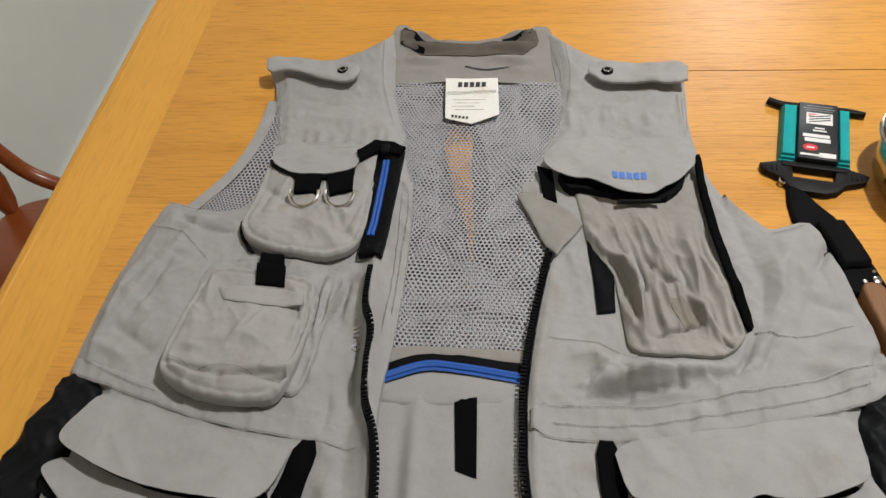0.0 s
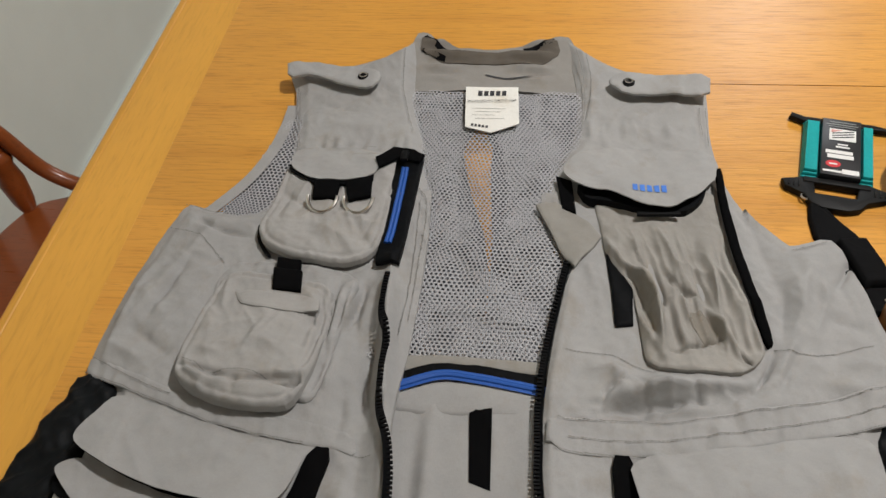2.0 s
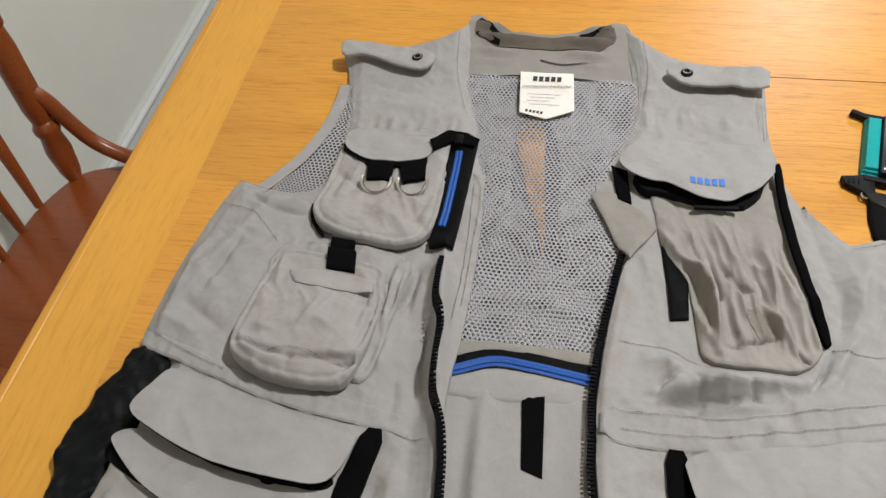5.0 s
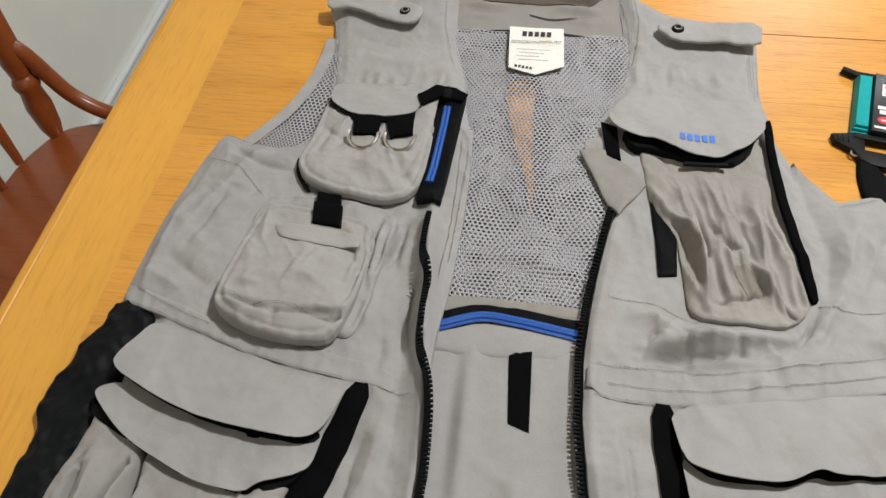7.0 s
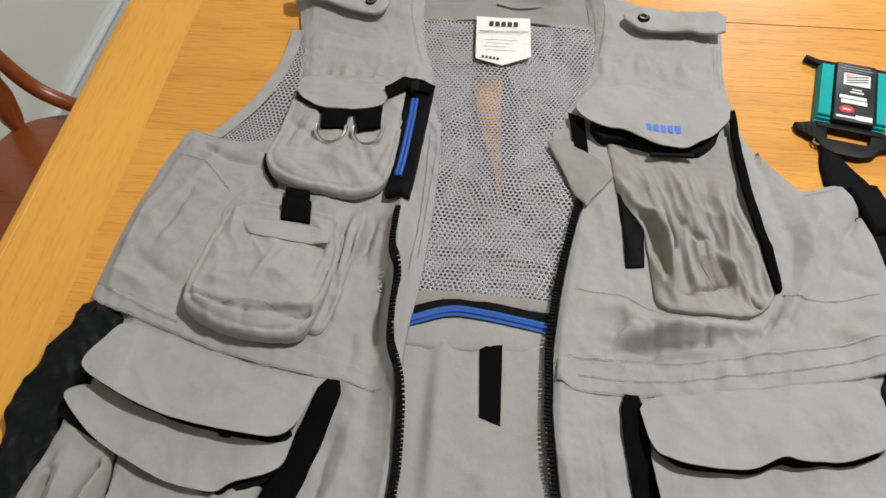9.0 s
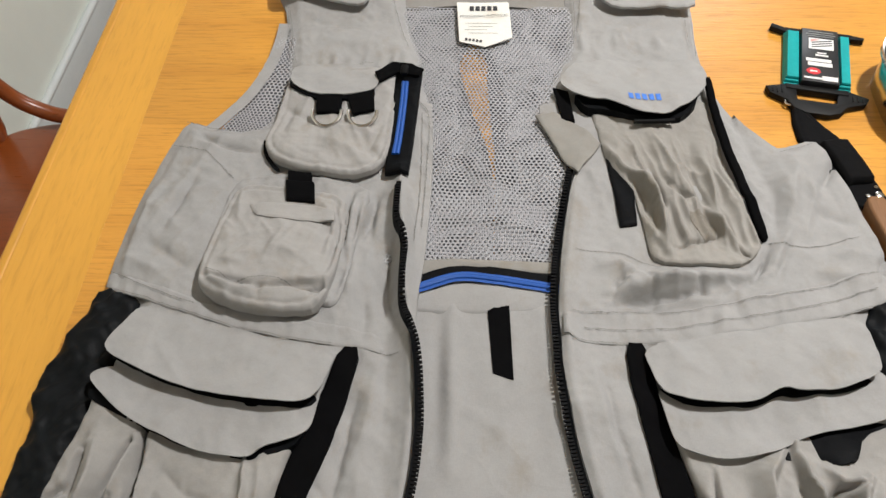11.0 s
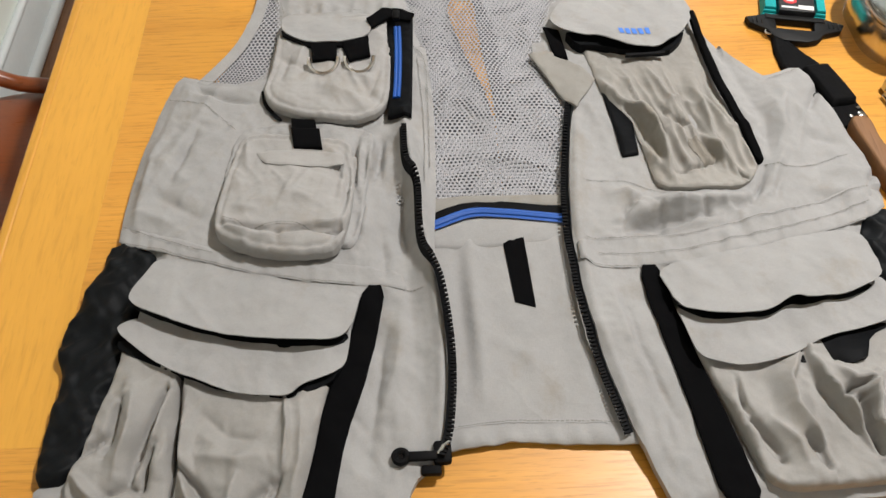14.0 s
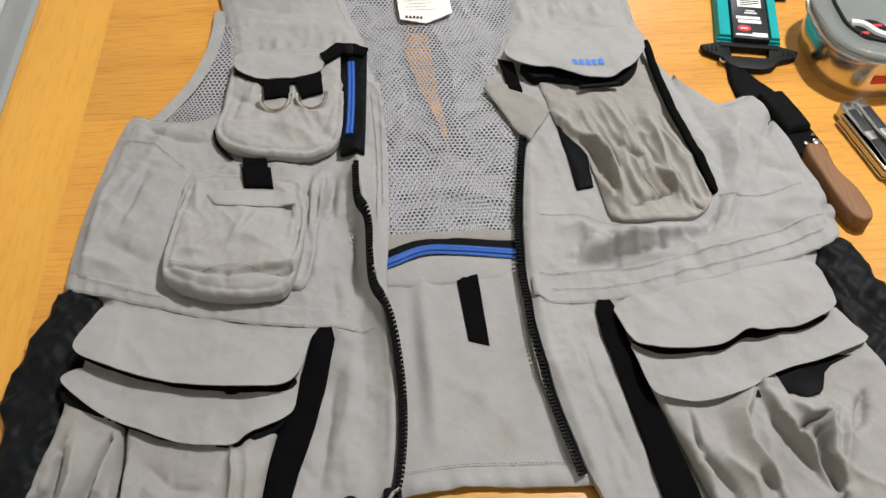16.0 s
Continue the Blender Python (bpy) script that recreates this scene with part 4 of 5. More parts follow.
P1 = [(-0.18, 0.752), (-0.183, 0.681), (-0.191, 0.648), (-0.18, 0.624), (-0.147, 0.606), (-0.1, 0.6), (-0.072, 0.606), (-0.059, 0.630), (-0.056, 0.709), (-0.052, 0.762), (-0.093, 0.770)]
p1_top = puffed(0.013, 0.022, random_folds(21, 16, -0.18, 0.61, -0.07, 0.72, 120, 70, 0.05, 0.003) + [(-0.165, 0.70, -0.172, 0.66, -0.003, 0.004), (-0.13, 0.65, -0.09, 0.625, 0.003, 0.01)], 3, 0.0010, swell=(0.74, 0.61, 0.006))
cloth("pocket", P1, p1_top, M_POCKET, vest, 0.0020, 2, 0.0065)
cloth("pocket_gusset", [(-0.194, 0.658), (-0.186, 0.648), (-0.180, 0.626), (-0.168, 0.612), (-0.174, 0.612), (-0.190, 0.634)], lambda x, y, d: front_height(x, y) + 0.004 + 0 * d, M_NYLON, vest, 0.003, 1)
cloth("pocket_flap", [(-0.178, 0.772), (-0.117, 0.776), (-0.078, 0.770), (-0.078, 0.738), (-0.081, 0.718), (-0.106, 0.707), (-0.144, 0.709), (-0.175, 0.729)],
      lifted(level(0.77), level(0.71), 0.010, 0.0240, 5), M_VEST, vest, 0.0028, 2, 0.0012)
# thin black strip painted in as the shade line under the flap's edge
cloth("lining_and_flap_shade", [(-0.177, 0.738), (-0.175, 0.728), (-0.144, 0.706), (-0.106, 0.704), (-0.081, 0.714), (-0.083, 0.728), (-0.12, 0.722)], lambda x, y, d: lifted(level(0.77), level(0.71), 0.010, 0.0240, 5)(x, y, d) - 0.0030, M_NYLON, vest, 0.003, 0, 0.004)
P2_BENT = [([(-0.127, 0.458), (-0.114, 0.456), (-0.100, 0.461)], -0.009, 0.003, 0), ([(-0.128, 0.468), (-0.112, 0.466), (-0.100, 0.472)], 0.004, 0.006, 0), ([(-0.104, 0.56), (-0.100, 0.52), (-0.104, 0.48)], -0.004, 0.005, 0), ([(-0.215, 0.482), (-0.205, 0.466), (-0.185, 0.454), (-0.150, 0.452)], 0.003, 0.006, 0)]
P2 = [(-0.206, 0.588), (-0.214, 0.542), (-0.220, 0.479), (-0.217, 0.460), (-0.191, 0.442), (-0.145, 0.433), (-0.106, 0.437), (-0.096, 0.484), (-0.090, 0.571), (-0.138, 0.580)]
p2_top = puffed(0.017, 0.026, random_folds(22, 16, -0.21, 0.44, -0.10, 0.57, 60, 80, 0.05, 0.0026) + [(-0.215, 0.470, -0.16, 0.458, -0.005, 0.003), (-0.16, 0.458, -0.105, 0.464, -0.006, 0.003), (-0.20, 0.58, -0.195, 0.54, 0.003, 0.004), (-0.105, 0.57, -0.112, 0.50, -0.005, 0.005), (-0.165, 0.50, -0.12, 0.505, 0.002, 0.012)], 8, 0.0010, swell=(0.56, 0.45, 0.007), bent=P2_BENT)
cloth("pocket", P2, p2_top, M_POCKET, vest, 0.0018, 2, 0.0085)
cloth("pocket_gusset", [(-0.212, 0.603), (-0.16, 0.606), (-0.072, 0.596), (-0.080, 0.54), (-0.086, 0.48), (-0.094, 0.446), (-0.12, 0.455), (-0.20, 0.50), (-0.222, 0.53)], puffed(0.008, 0.010, [(-0.088, 0.58, -0.092, 0.49, 0.006, 0.005), (-0.081, 0.57, -0.086, 0.52, -0.005, 0.004)], 61, 0.002, 50), M_VEST, vest, 0.003, 2, 0.008)
cloth("pocket_welt", [(-0.190, 0.560), (-0.105, 0.556), (-0.104, 0.5345), (-0.176, 0.5405), (-0.182, 0.546)], lambda x, y, d: front_height(x, y) * 0.8 + 0.0182 + 0.0010 * dome(d, 0.003) + 0.10 * (0.555 - y), M_POCKET, vest, 0.0035, 1, 0.002)
cloth("loop_tab", [(-0.158, 0.604), (-0.134, 0.601), (-0.131, 0.580), (-0.155, 0.580)], lambda x, y, d: front_height(x, y) * 0.8 + 0.0150, M_BLACK, vest, 0.003, 0, 0.004, "black webbing loop")
cloth("loop_tab", [(-0.1565, 0.586), (-0.1285, 0.584), (-0.125, 0.560), (-0.1525, 0.561)], lambda x, y, d: front_height(x, y) * 0.8 + 0.0205 + 0.0015 * dome(d, 0.004) - 0.004 * np.clip((y - 0.585) / 0.012, 0, 1), M_BLACK, vest, 0.003, 0, 0.004, "black webbing loop")

# lower left pair of bellows pockets with two flaps
BAG_L = [
    ([(-0.24, 0.311), (-0.249, 0.276), (-0.257, 0.238)], -0.014, 0.0045, 0),
    ([(-0.246, 0.238), (-0.239, 0.276), (-0.236, 0.316)], 0.009, 0.009, 1),
    ([(-0.274, 0.306), (-0.277, 0.281), (-0.282, 0.257)], -0.009, 0.004, 0),
    ([(-0.266, 0.316), (-0.261, 0.281), (-0.269, 0.242)], 0.008, 0.009, 0),
    ([(-0.24, 0.263), (-0.245, 0.247), (-0.247, 0.231)], -0.011, 0.0032, 0),
    ([(-0.309, 0.253), (-0.294, 0.264), (-0.281, 0.273)], -0.011, 0.0032, 0),
    ([(-0.302, 0.243), (-0.281, 0.224), (-0.25, 0.213)], 0.007, 0.009, -1),
    ([(-0.239, 0.233), (-0.233, 0.256), (-0.23, 0.285)], 0.006, 0.008, 0),
    ([(-0.281, 0.224), (-0.261, 0.233), (-0.247, 0.229)], -0.006, 0.005, 0),
]
cloth("pocket", [(-0.282, 0.365), (-0.286, 0.327), (-0.297, 0.271), (-0.309, 0.235), (-0.296, 0.213), (-0.264, 0.205), (-0.229, 0.200), (-0.2265, 0.25), (-0.231, 0.305), (-0.235, 0.365)], puffed(0.0125, 0.014, random_folds(23, 8, -0.30, 0.21, -0.235, 0.34, 75, 30, 0.07, 0.0025), 11, 0.0013, 30, groove=0.0, bent=BAG_L), M_BAG, vest, 0.0016, 2, 0.013)
BAG_M = [
    ([(-0.224, 0.251), (-0.211, 0.233), (-0.197, 0.217)], -0.013, 0.004, 0),
    ([(-0.197, 0.198), (-0.213, 0.224), (-0.222, 0.256), (-0.224, 0.3)], 0.009, 0.01, 1),
    ([(-0.144, 0.31), (-0.143, 0.26), (-0.145, 0.237)], 0.006, 0.0035, 0),
    ([(-0.145, 0.237), (-0.156, 0.212), (-0.16, 0.193)], -0.01, 0.004, 0),
    ([(-0.21, 0.29), (-0.191, 0.273), (-0.163, 0.265)], -0.0025, 0.01, 0),
    ([(-0.211, 0.256), (-0.18, 0.246), (-0.154, 0.251)], 0.006, 0.012, 0),
    ([(-0.176, 0.193), (-0.169, 0.215), (-0.153, 0.232)], -0.007, 0.005, 0),
    ([(-0.185, 0.193), (-0.18, 0.224), (-0.175, 0.242)], 0.006, 0.008, 0),
    ([(-0.197, 0.193), (-0.202, 0.206), (-0.197, 0.215)], -0.009, 0.004, 0),
    ([(-0.133, 0.295), (-0.13, 0.255), (-0.135, 0.21)], 0.005, 0.007, 0),
]
cloth("pocket", [(-0.2325, 0.365), (-0.2285, 0.31), (-0.2240, 0.246), (-0.2250, 0.195), (-0.139, 0.180), (-0.127, 0.227), (-0.117, 0.284), (-0.105, 0.35), (-0.10, 0.365)], puffed(0.0125, 0.014, random_folds(24, 8, -0.215, 0.19, -0.12, 0.31, 110, 60, 0.06, 0.0022), 13, 0.0013, 28, groove=0.0, bent=BAG_M), M_BAG, vest, 0.0016, 2, 0.014)
cloth("lining_and_flap_shade", [(-0.287, 0.360), (-0.285, 0.349), (-0.25, 0.332), (-0.20, 0.311), (-0.145, 0.298), (-0.125, 0.303), (-0.104, 0.316), (-0.10, 0.345)], lambda x, y, d: front_height(x, y) * 0.8 + 0.0135 + 0 * d, M_NYLON, vest, 0.006, 1, 0.01)
cloth("pocket_flap", [(-0.281, 0.384), (-0.19, 0.374), (-0.094, 0.372), (-0.095, 0.35), (-0.098, 0.327), (-0.108, 0.317), (-0.132, 0.307), (-0.143, 0.298), (-0.177, 0.302), (-0.219, 0.317), (-0.253, 0.334), (-0.285, 0.362), (-0.290, 0.372)],
      lifted(level(0.38), lambda x: 0.30 + 0.45 * np.maximum(0, -0.16 - x), 0.0100, 0.0215, 15), M_VEST, vest, 0.0028, 2, 0.0012)
cloth("pocket_flap", [(-0.268, 0.448), (-0.193, 0.426), (-0.134, 0.410), (-0.086, 0.404), (-0.092, 0.362), (-0.1, 0.347), (-0.118, 0.342), (-0.189, 0.352), (-0.237, 0.367), (-0.276, 0.387), (-0.284, 0.398), (-0.274, 0.423)],
      lifted(lambda x: 0.395 - 0.26 * (x + 0.086), lambda x: 0.34 - 0.20 * (x + 0.12), 0.0085, 0.0290, 16), M_VEST, vest, 0.0028, 2, 0.0012)

flap2_l = lifted(level(0.38), lambda x: 0.30 + 0.45 * np.maximum(0, -0.16 - x), 0.0100, 0.0215, 15)
# black strip on the lower flap: lining, with the upper flap's shade painted in
cloth("lining_and_flap_shade", [(-0.279, 0.392), (-0.277, 0.390), (-0.237, 0.3700), (-0.189, 0.3540), (-0.118, 0.3425), (-0.101, 0.3460), (-0.095, 0.353), (-0.105, 0.362), (-0.20, 0.372)], lambda x, y, d: flap2_l(x, y, d) + 0.0008, M_NYLON, vest, 0.003, 1, 0.001, "black lining strip that also paints the shade under the flap")

# webbing straps down both fronts
web_top = lambda x, y, d: front_height(x, y) * 0.8 + 0.007 + 0.001 * dome(d, 0.003) + 0.0015 * pn(x * 20, y * 30, 41)
cloth("webbing", [(-0.084, 0.408), (-0.066, 0.407), (-0.073, 0.359), (-0.086, 0.305), (-0.096, 0.275), (-0.104, 0.228), (-0.109, 0.178), (-0.137, 0.183), (-0.122, 0.252), (-0.114, 0.301), (-0.095, 0.36)], web_top, M_BLACK, vest, 0.004, 1, 0.004, "black webbing strap")
cloth("webbing", [(0.159, 0.419), (0.177, 0.418), (0.183, 0.367), (0.194, 0.309), (0.207, 0.252), (0.214, 0.200), (0.185, 0.197), (0.174, 0.291), (0.163, 0.363)], web_top, M_BLACK, vest, 0.004, 1, 0.004, "black webbing strap")

# right chest pocket, rumpled, under its flap
P3 = [(0.145, 0.725), (0.157, 0.655), (0.160, 0.626), (0.175, 0.601), (0.183, 0.589), (0.186, 0.560), (0.189, 0.527), (0.191, 0.508), (0.204, 0.499), (0.266, 0.497), (0.286, 0.512), (0.294, 0.526), (0.285, 0.590), (0.276, 0.66), (0.270, 0.735), (0.188, 0.74)]
P3_FOLDS = [
    ([(0.206, 0.511), (0.204, 0.537), (0.204, 0.569), (0.193, 0.594), (0.170, 0.627), (0.158, 0.644)], 0.009, 0.012, 1),
    ([(0.187, 0.632), (0.201, 0.602), (0.210, 0.573)], -0.008, 0.0030, 0),
    ([(0.216, 0.605), (0.222, 0.594), (0.228, 0.586), (0.241, 0.582)], -0.010, 0.0036, 0),
    ([(0.219, 0.612), (0.235, 0.619), (0.255, 0.609)], 0.005, 0.009, 0),
    ([(0.243, 0.582), (0.251, 0.561), (0.261, 0.540), (0.271, 0.517), (0.281, 0.505)], 0.006, 0.008, -1),
    ([(0.270, 0.520), (0.275, 0.513), (0.282, 0.509)], -0.009, 0.0030, 0),
    ([(0.211, 0.518), (0.238, 0.524), (0.255, 0.534)], -0.004, 0.0025, 0),
]


def long_creases(x, y):
    """Long thin creases fanning down the pocket from under its flap."""
    lean = 0.375 - 0.30 * np.clip((x - 0.16) / 0.12, 0, 1)
    u = x - (0.64 - y) * lean + 0.004 * pn(x * 25, y * 25, 61)
    fine = np.clip((0.672 - y) / 0.03, 0, 1) * np.clip((y - 0.512) / 0.02, 0.15, 1)
    calm = 0.45 + 0.55 * np.clip(np.hypot(x - 0.243, y - 0.547) / 0.028, 0, 1)
    return fine * calm * (0.0085 * (1 - 2.6 * np.abs(pn(u * 44, y * 7, 62)) ** 0.75) + 0.0026 * (1 - 2.6 * np.abs(pn(u * 95, y * 15, 63)) ** 0.8))


p3_base = puffed(0.007, 0.014, random_folds(26, 5, 0.17, 0.62, 0.28, 0.69, 118, 35, 0.05, 0.0015, 0.004), 19, 0.0008, 34, groove=0.0, swell=(0.56, 0.50, 0.005), bent=P3_FOLDS)
p3_top = lambda x, y, d: p3_base(x, y, d) + long_creases(x, y) * np.clip(d / 0.005, 0.25, 1)
cloth("pocket", P3, p3_top, M_STAINED, vest, 0.0015, 1, 0.007)
cloth("pocket_patch", [(0.229, 0.560), (0.246, 0.567), (0.2565, 0.534), (0.238, 0.525)], lambda x, y, d: p3_top(x, y, 0 * x + 0.03) + 0.0006, M_PATCH, vest, 0.002, 1, 0.001, "worn brownish patch on the pocket")
cloth("lining_and_flap_shade", [(0.130, 0.722), (0.14, 0.698), (0.165, 0.697), (0.19, 0.685), (0.235, 0.682), (0.256, 0.703), (0.262, 0.722)], lambda x, y, d: front_height(x, y) * 0.8 + 0.0150 + 0 * d, M_NYLON, vest, 0.005, 1, 0.012)
part("zip_pull", tube_bm([(0.19, 0.678, TZ + 0.0275), (0.232, 0.680, TZ + 0.0275)], 0.0026, 8), M_ZIP, vest)
cloth("pocket_flap", [(0.124, 0.72), (0.142, 0.703), (0.164, 0.703), (0.181, 0.689), (0.202, 0.680), (0.224, 0.680), (0.251, 0.701), (0.267, 0.726), (0.279, 0.752), (0.272, 0.785), (0.19, 0.790), (0.133, 0.778), (0.115, 0.740)],
      lifted(level(0.785), level(0.69), 0.007, 0.0265, 23), M_VEST, vest, 0.0028, 2, 0.0012)
flap_z = lifted(level(0.785), level(0.69), 0.007, 0.0265, 23)
for k in range(5):
    bar("embroidery", 0.186 + k * 0.0072, 0.7005 + k * 0.0003, 0.191 + k * 0.0072, 0.7125 + k * 0.0003, M_INK, vest, lambda x, y: flap_z(x, y, 0 * x + 1), 0.0008)
cord_top = lambda x, y, d: front_height(x, y) * 0.8 + 0.009 + 0.007 * np.clip((y - 0.53) / 0.04, 0, 1) + 0.001 * dome(d, 0.002)
cloth("webbing", [(0.2735, 0.750), (0.280, 0.752), (0.279, 0.704), (0.2855, 0.637), (0.291, 0.590), (0.301, 0.532), (0.2945, 0.529), (0.2855, 0.577), (0.2775, 0.637), (0.272, 0.703)], cord_top, M_BLACK, vest, 0.003, 1, 0.006, "narrow black webbing on the pocket edge")
cloth("zip_panel", [(0.159, 0.634), (0.171, 0.628), (0.177, 0.604), (0.183, 0.588), (0.182, 0.547), (0.166, 0.545), (0.164, 0.578)], lambda x, y, d: front_height(x, y) * 0.8 + 0.006 + 0.0015 * dome(d, 0.004), M_NYLON, vest, 0.0025, 0, 0.003, "black zip panel")
cloth("loop_tab", [(0.110, 0.740), (0.126, 0.732), (0.131, 0.686), (0.117, 0.692)], lambda x, y, d: front_height(x, y) + 0.004 + 0.001 * dome(d, 0.003), M_BLACK, vest, 0.003, 0, 0.003, "black webbing tab")
cloth("lapel_fold", [(0.090, 0.697), (0.110, 0.703), (0.142, 0.677), (0.156, 0.657), (0.144, 0.636), (0.130, 0.613), (0.121, 0.626), (0.106, 0.662)], lambda x, y, d: front_height(x, y) * 0.85 + 0.0050 + 0.001 * dome(d, 0.003) + 0.003 * pn(x * 40, y * 40, 3), M_VEST_DULL, vest, 0.0030, 0, 0.003, "folded-back edge of the front, lining side out")

# lower right bellows pocket with two flaps
BAG_R = [
    ([(0.217, 0.263), (0.224, 0.252), (0.235, 0.231)], -0.016, 0.0045, 0),
    ([(0.256, 0.247), (0.264, 0.238), (0.266, 0.225)], -0.016, 0.005, 0),
    ([(0.31, 0.277), (0.305, 0.254), (0.312, 0.226)], -0.018, 0.006, 0),
    ([(0.28, 0.322), (0.281, 0.293), (0.296, 0.263), (0.313, 0.227)], 0.013, 0.016, -1),
    ([(0.27, 0.319), (0.255, 0.295), (0.253, 0.271), (0.265, 0.242), (0.268, 0.224)], 0.01, 0.02, 1),
    ([(0.311, 0.228), (0.32, 0.255), (0.329, 0.276), (0.344, 0.294)], 0.008, 0.009, 0),
    ([(0.357, 0.309), (0.346, 0.289), (0.334, 0.275)], -0.01, 0.005, 0),
    ([(0.329, 0.298), (0.317, 0.281), (0.312, 0.258), (0.312, 0.231)], 0.009, 0.01, 1),
    ([(0.214, 0.31), (0.218, 0.263), (0.218, 0.236)], 0.007, 0.01, 0),
    ([(0.29, 0.308), (0.308, 0.292), (0.325, 0.296)], 0.007, 0.008, 0),
    ([(0.288, 0.273), (0.307, 0.289), (0.324, 0.291)], -0.008, 0.004, 0),
    ([(0.23, 0.267), (0.248, 0.243), (0.251, 0.225)], 0.006, 0.008, 0),
    ([(0.214, 0.302), (0.215, 0.273), (0.218, 0.263)], -0.006, 0.004, 0),
]
cloth("pocket", [(0.186, 0.36), (0.190, 0.33), (0.200, 0.29), (0.212, 0.25), (0.222, 0.209), (0.30, 0.212), (0.392, 0.222), (0.398, 0.27), (0.386, 0.33), (0.372, 0.378)], puffed(0.0140, 0.016, random_folds(25, 5, 0.20, 0.21, 0.39, 0.34, 115, 40, 0.07, 0.002), 27, 0.0013, 30, groove=0.0, bent=BAG_R), M_BAG, vest, 0.0016, 2, 0.012)
cloth("lining_and_flap_shade", [(0.20, 0.345), (0.255, 0.330), (0.265, 0.318), (0.271, 0.311), (0.319, 0.305), (0.332, 0.332), (0.365, 0.345)], lambda x, y, d: front_height(x, y) * 0.8 + 0.0150 + 0.0055 * np.clip((0.338 - y) / 0.018, 0, 1) * np.clip((x - 0.29) / 0.03, 0, 1) + 0 * d, M_NYLON, vest, 0.006, 1, 0.01)
cloth("pocket_flap", [(0.180, 0.376), (0.182, 0.346), (0.188, 0.320), (0.202, 0.312), (0.223, 0.307), (0.252, 0.311), (0.289, 0.329), (0.339, 0.339), (0.380, 0.354), (0.370, 0.372), (0.361, 0.398), (0.258, 0.382)],
      lifted(level(0.40), lambda x: 0.305 + 0.28 * np.maximum(0, x - 0.22), 0.0100, 0.0225, 25), M_VEST, vest, 0.0028, 2, 0.0012)
cloth("pocket_flap", [(0.172, 0.416), (0.266, 0.430), (0.364, 0.453), (0.360, 0.398), (0.358, 0.384), (0.323, 0.366), (0.288, 0.363), (0.275, 0.367), (0.258, 0.357), (0.243, 0.352), (0.201, 0.353), (0.184, 0.362), (0.178, 0.379)],
      lifted(lambda x: 0.412 + 0.20 * (x - 0.172), lambda x: 0.35 + 0.18 * np.maximum(0, x - 0.2), 0.0085, 0.0300, 26), M_VEST, vest, 0.0028, 2, 0.0012)

flap2_r = lifted(level(0.40), lambda x: 0.305 + 0.28 * np.maximum(0, x - 0.22), 0.0100, 0.0225, 25)
# right side likewise: lining and painted shade in one black strip between the flaps
cloth("lining_and_flap_shade", [(0.181, 0.374), (0.188, 0.3640), (0.201, 0.3545), (0.243, 0.3530), (0.258, 0.3565), (0.275, 0.3655), (0.288, 0.3625), (0.323, 0.3665), (0.354, 0.380), (0.345, 0.387), (0.25, 0.368)], lambda x, y, d: flap2_r(x, y, d) + 0.0008, M_NYLON, vest, 0.003, 1, 0.001, "black lining strip that also paints the shade under the flap")

# chest: zip panel and ring tabs on the left pocket
pz = lambda x, y, d=0: front_height(x, y) * 0.8 + 0.0125
cloth("zip_panel", [(-0.062, 0.766), (-0.033, 0.760), (-0.035, 0.684), (-0.038, 0.602), (-0.062, 0.605), (-0.061, 0.676)], lambda x, y, d: pz(x, y) + 0.0015 * dome(d, 0.004), M_NYLON, vest, 0.003, 0, 0.006, "black zip panel on the pocket edge")
for off in (-0.0019, 0.0019):
    coil = [(x + off, y, TZ + float(pz(np.array([x]), np.array([y]))[0]) + 0.0022) for x, y in [(-0.0505 - 0.0022 * k / 20 + 0.0014 * math.sin(k / 20 * math.pi), 0.738 - 0.110 * k / 20) for k in range(21)]]
    part("zip_coil", tube_bm(coil, 0.0021, 8), M_BLUE, vest, "bright blue zip coil")
cloth("webbing", [(-0.084, 0.750), (-0.067, 0.768), (-0.044, 0.765), (-0.031, 0.756), (-0.036, 0.745), (-0.060, 0.751), (-0.078, 0.733)], lambda x, y, d: pz(x, y) + 0.006 + 0.001 * dome(d, 0.003), M_BLACK, vest, 0.003, 0, 0.003, "black webbing at the pocket corner")
part("zip_pull", box_bm(-0.055, 0.738, TZ + 0.034, -0.047, 0.752, TZ + 0.039, 0.0015), M_ZIP, vest)
tab_z = lambda x, y, d=0: front_height(x, y) * 0.8 + 0.0210
for tabs, c, r in (([(-0.143, 0.711), (-0.115, 0.709), (-0.114, 0.681), (-0.140, 0.683)], (-0.128, 0.681), 0.0152), ([(-0.110, 0.708), (-0.082, 0.718), (-0.079, 0.688), (-0.101, 0.679)], (-0.0905, 0.681), 0.0150)):
    tab = cloth("ring_tab", tabs, lambda x, y, d: tab_z(x, y) + 0.0012 * dome(d, 0.004), M_BLACK, vest, 0.0035, 0, 0.004, "black webbing tab")
    ring = [(c[0] + r * math.cos(a), c[1] + r * 1.15 * math.sin(a), TZ + float(tab_z(np.array([c[0]]), np.array([c[1]]))[0]) + 0.001 + 0.004 * math.sin(a)) for a in [math.pi * 0.97 + math.pi * 1.06 * k / 20 for k in range(21)]]
    part("d_ring", tube_bm(ring, 0.0020, 8), M_STEEL, tab, "polished steel ring")

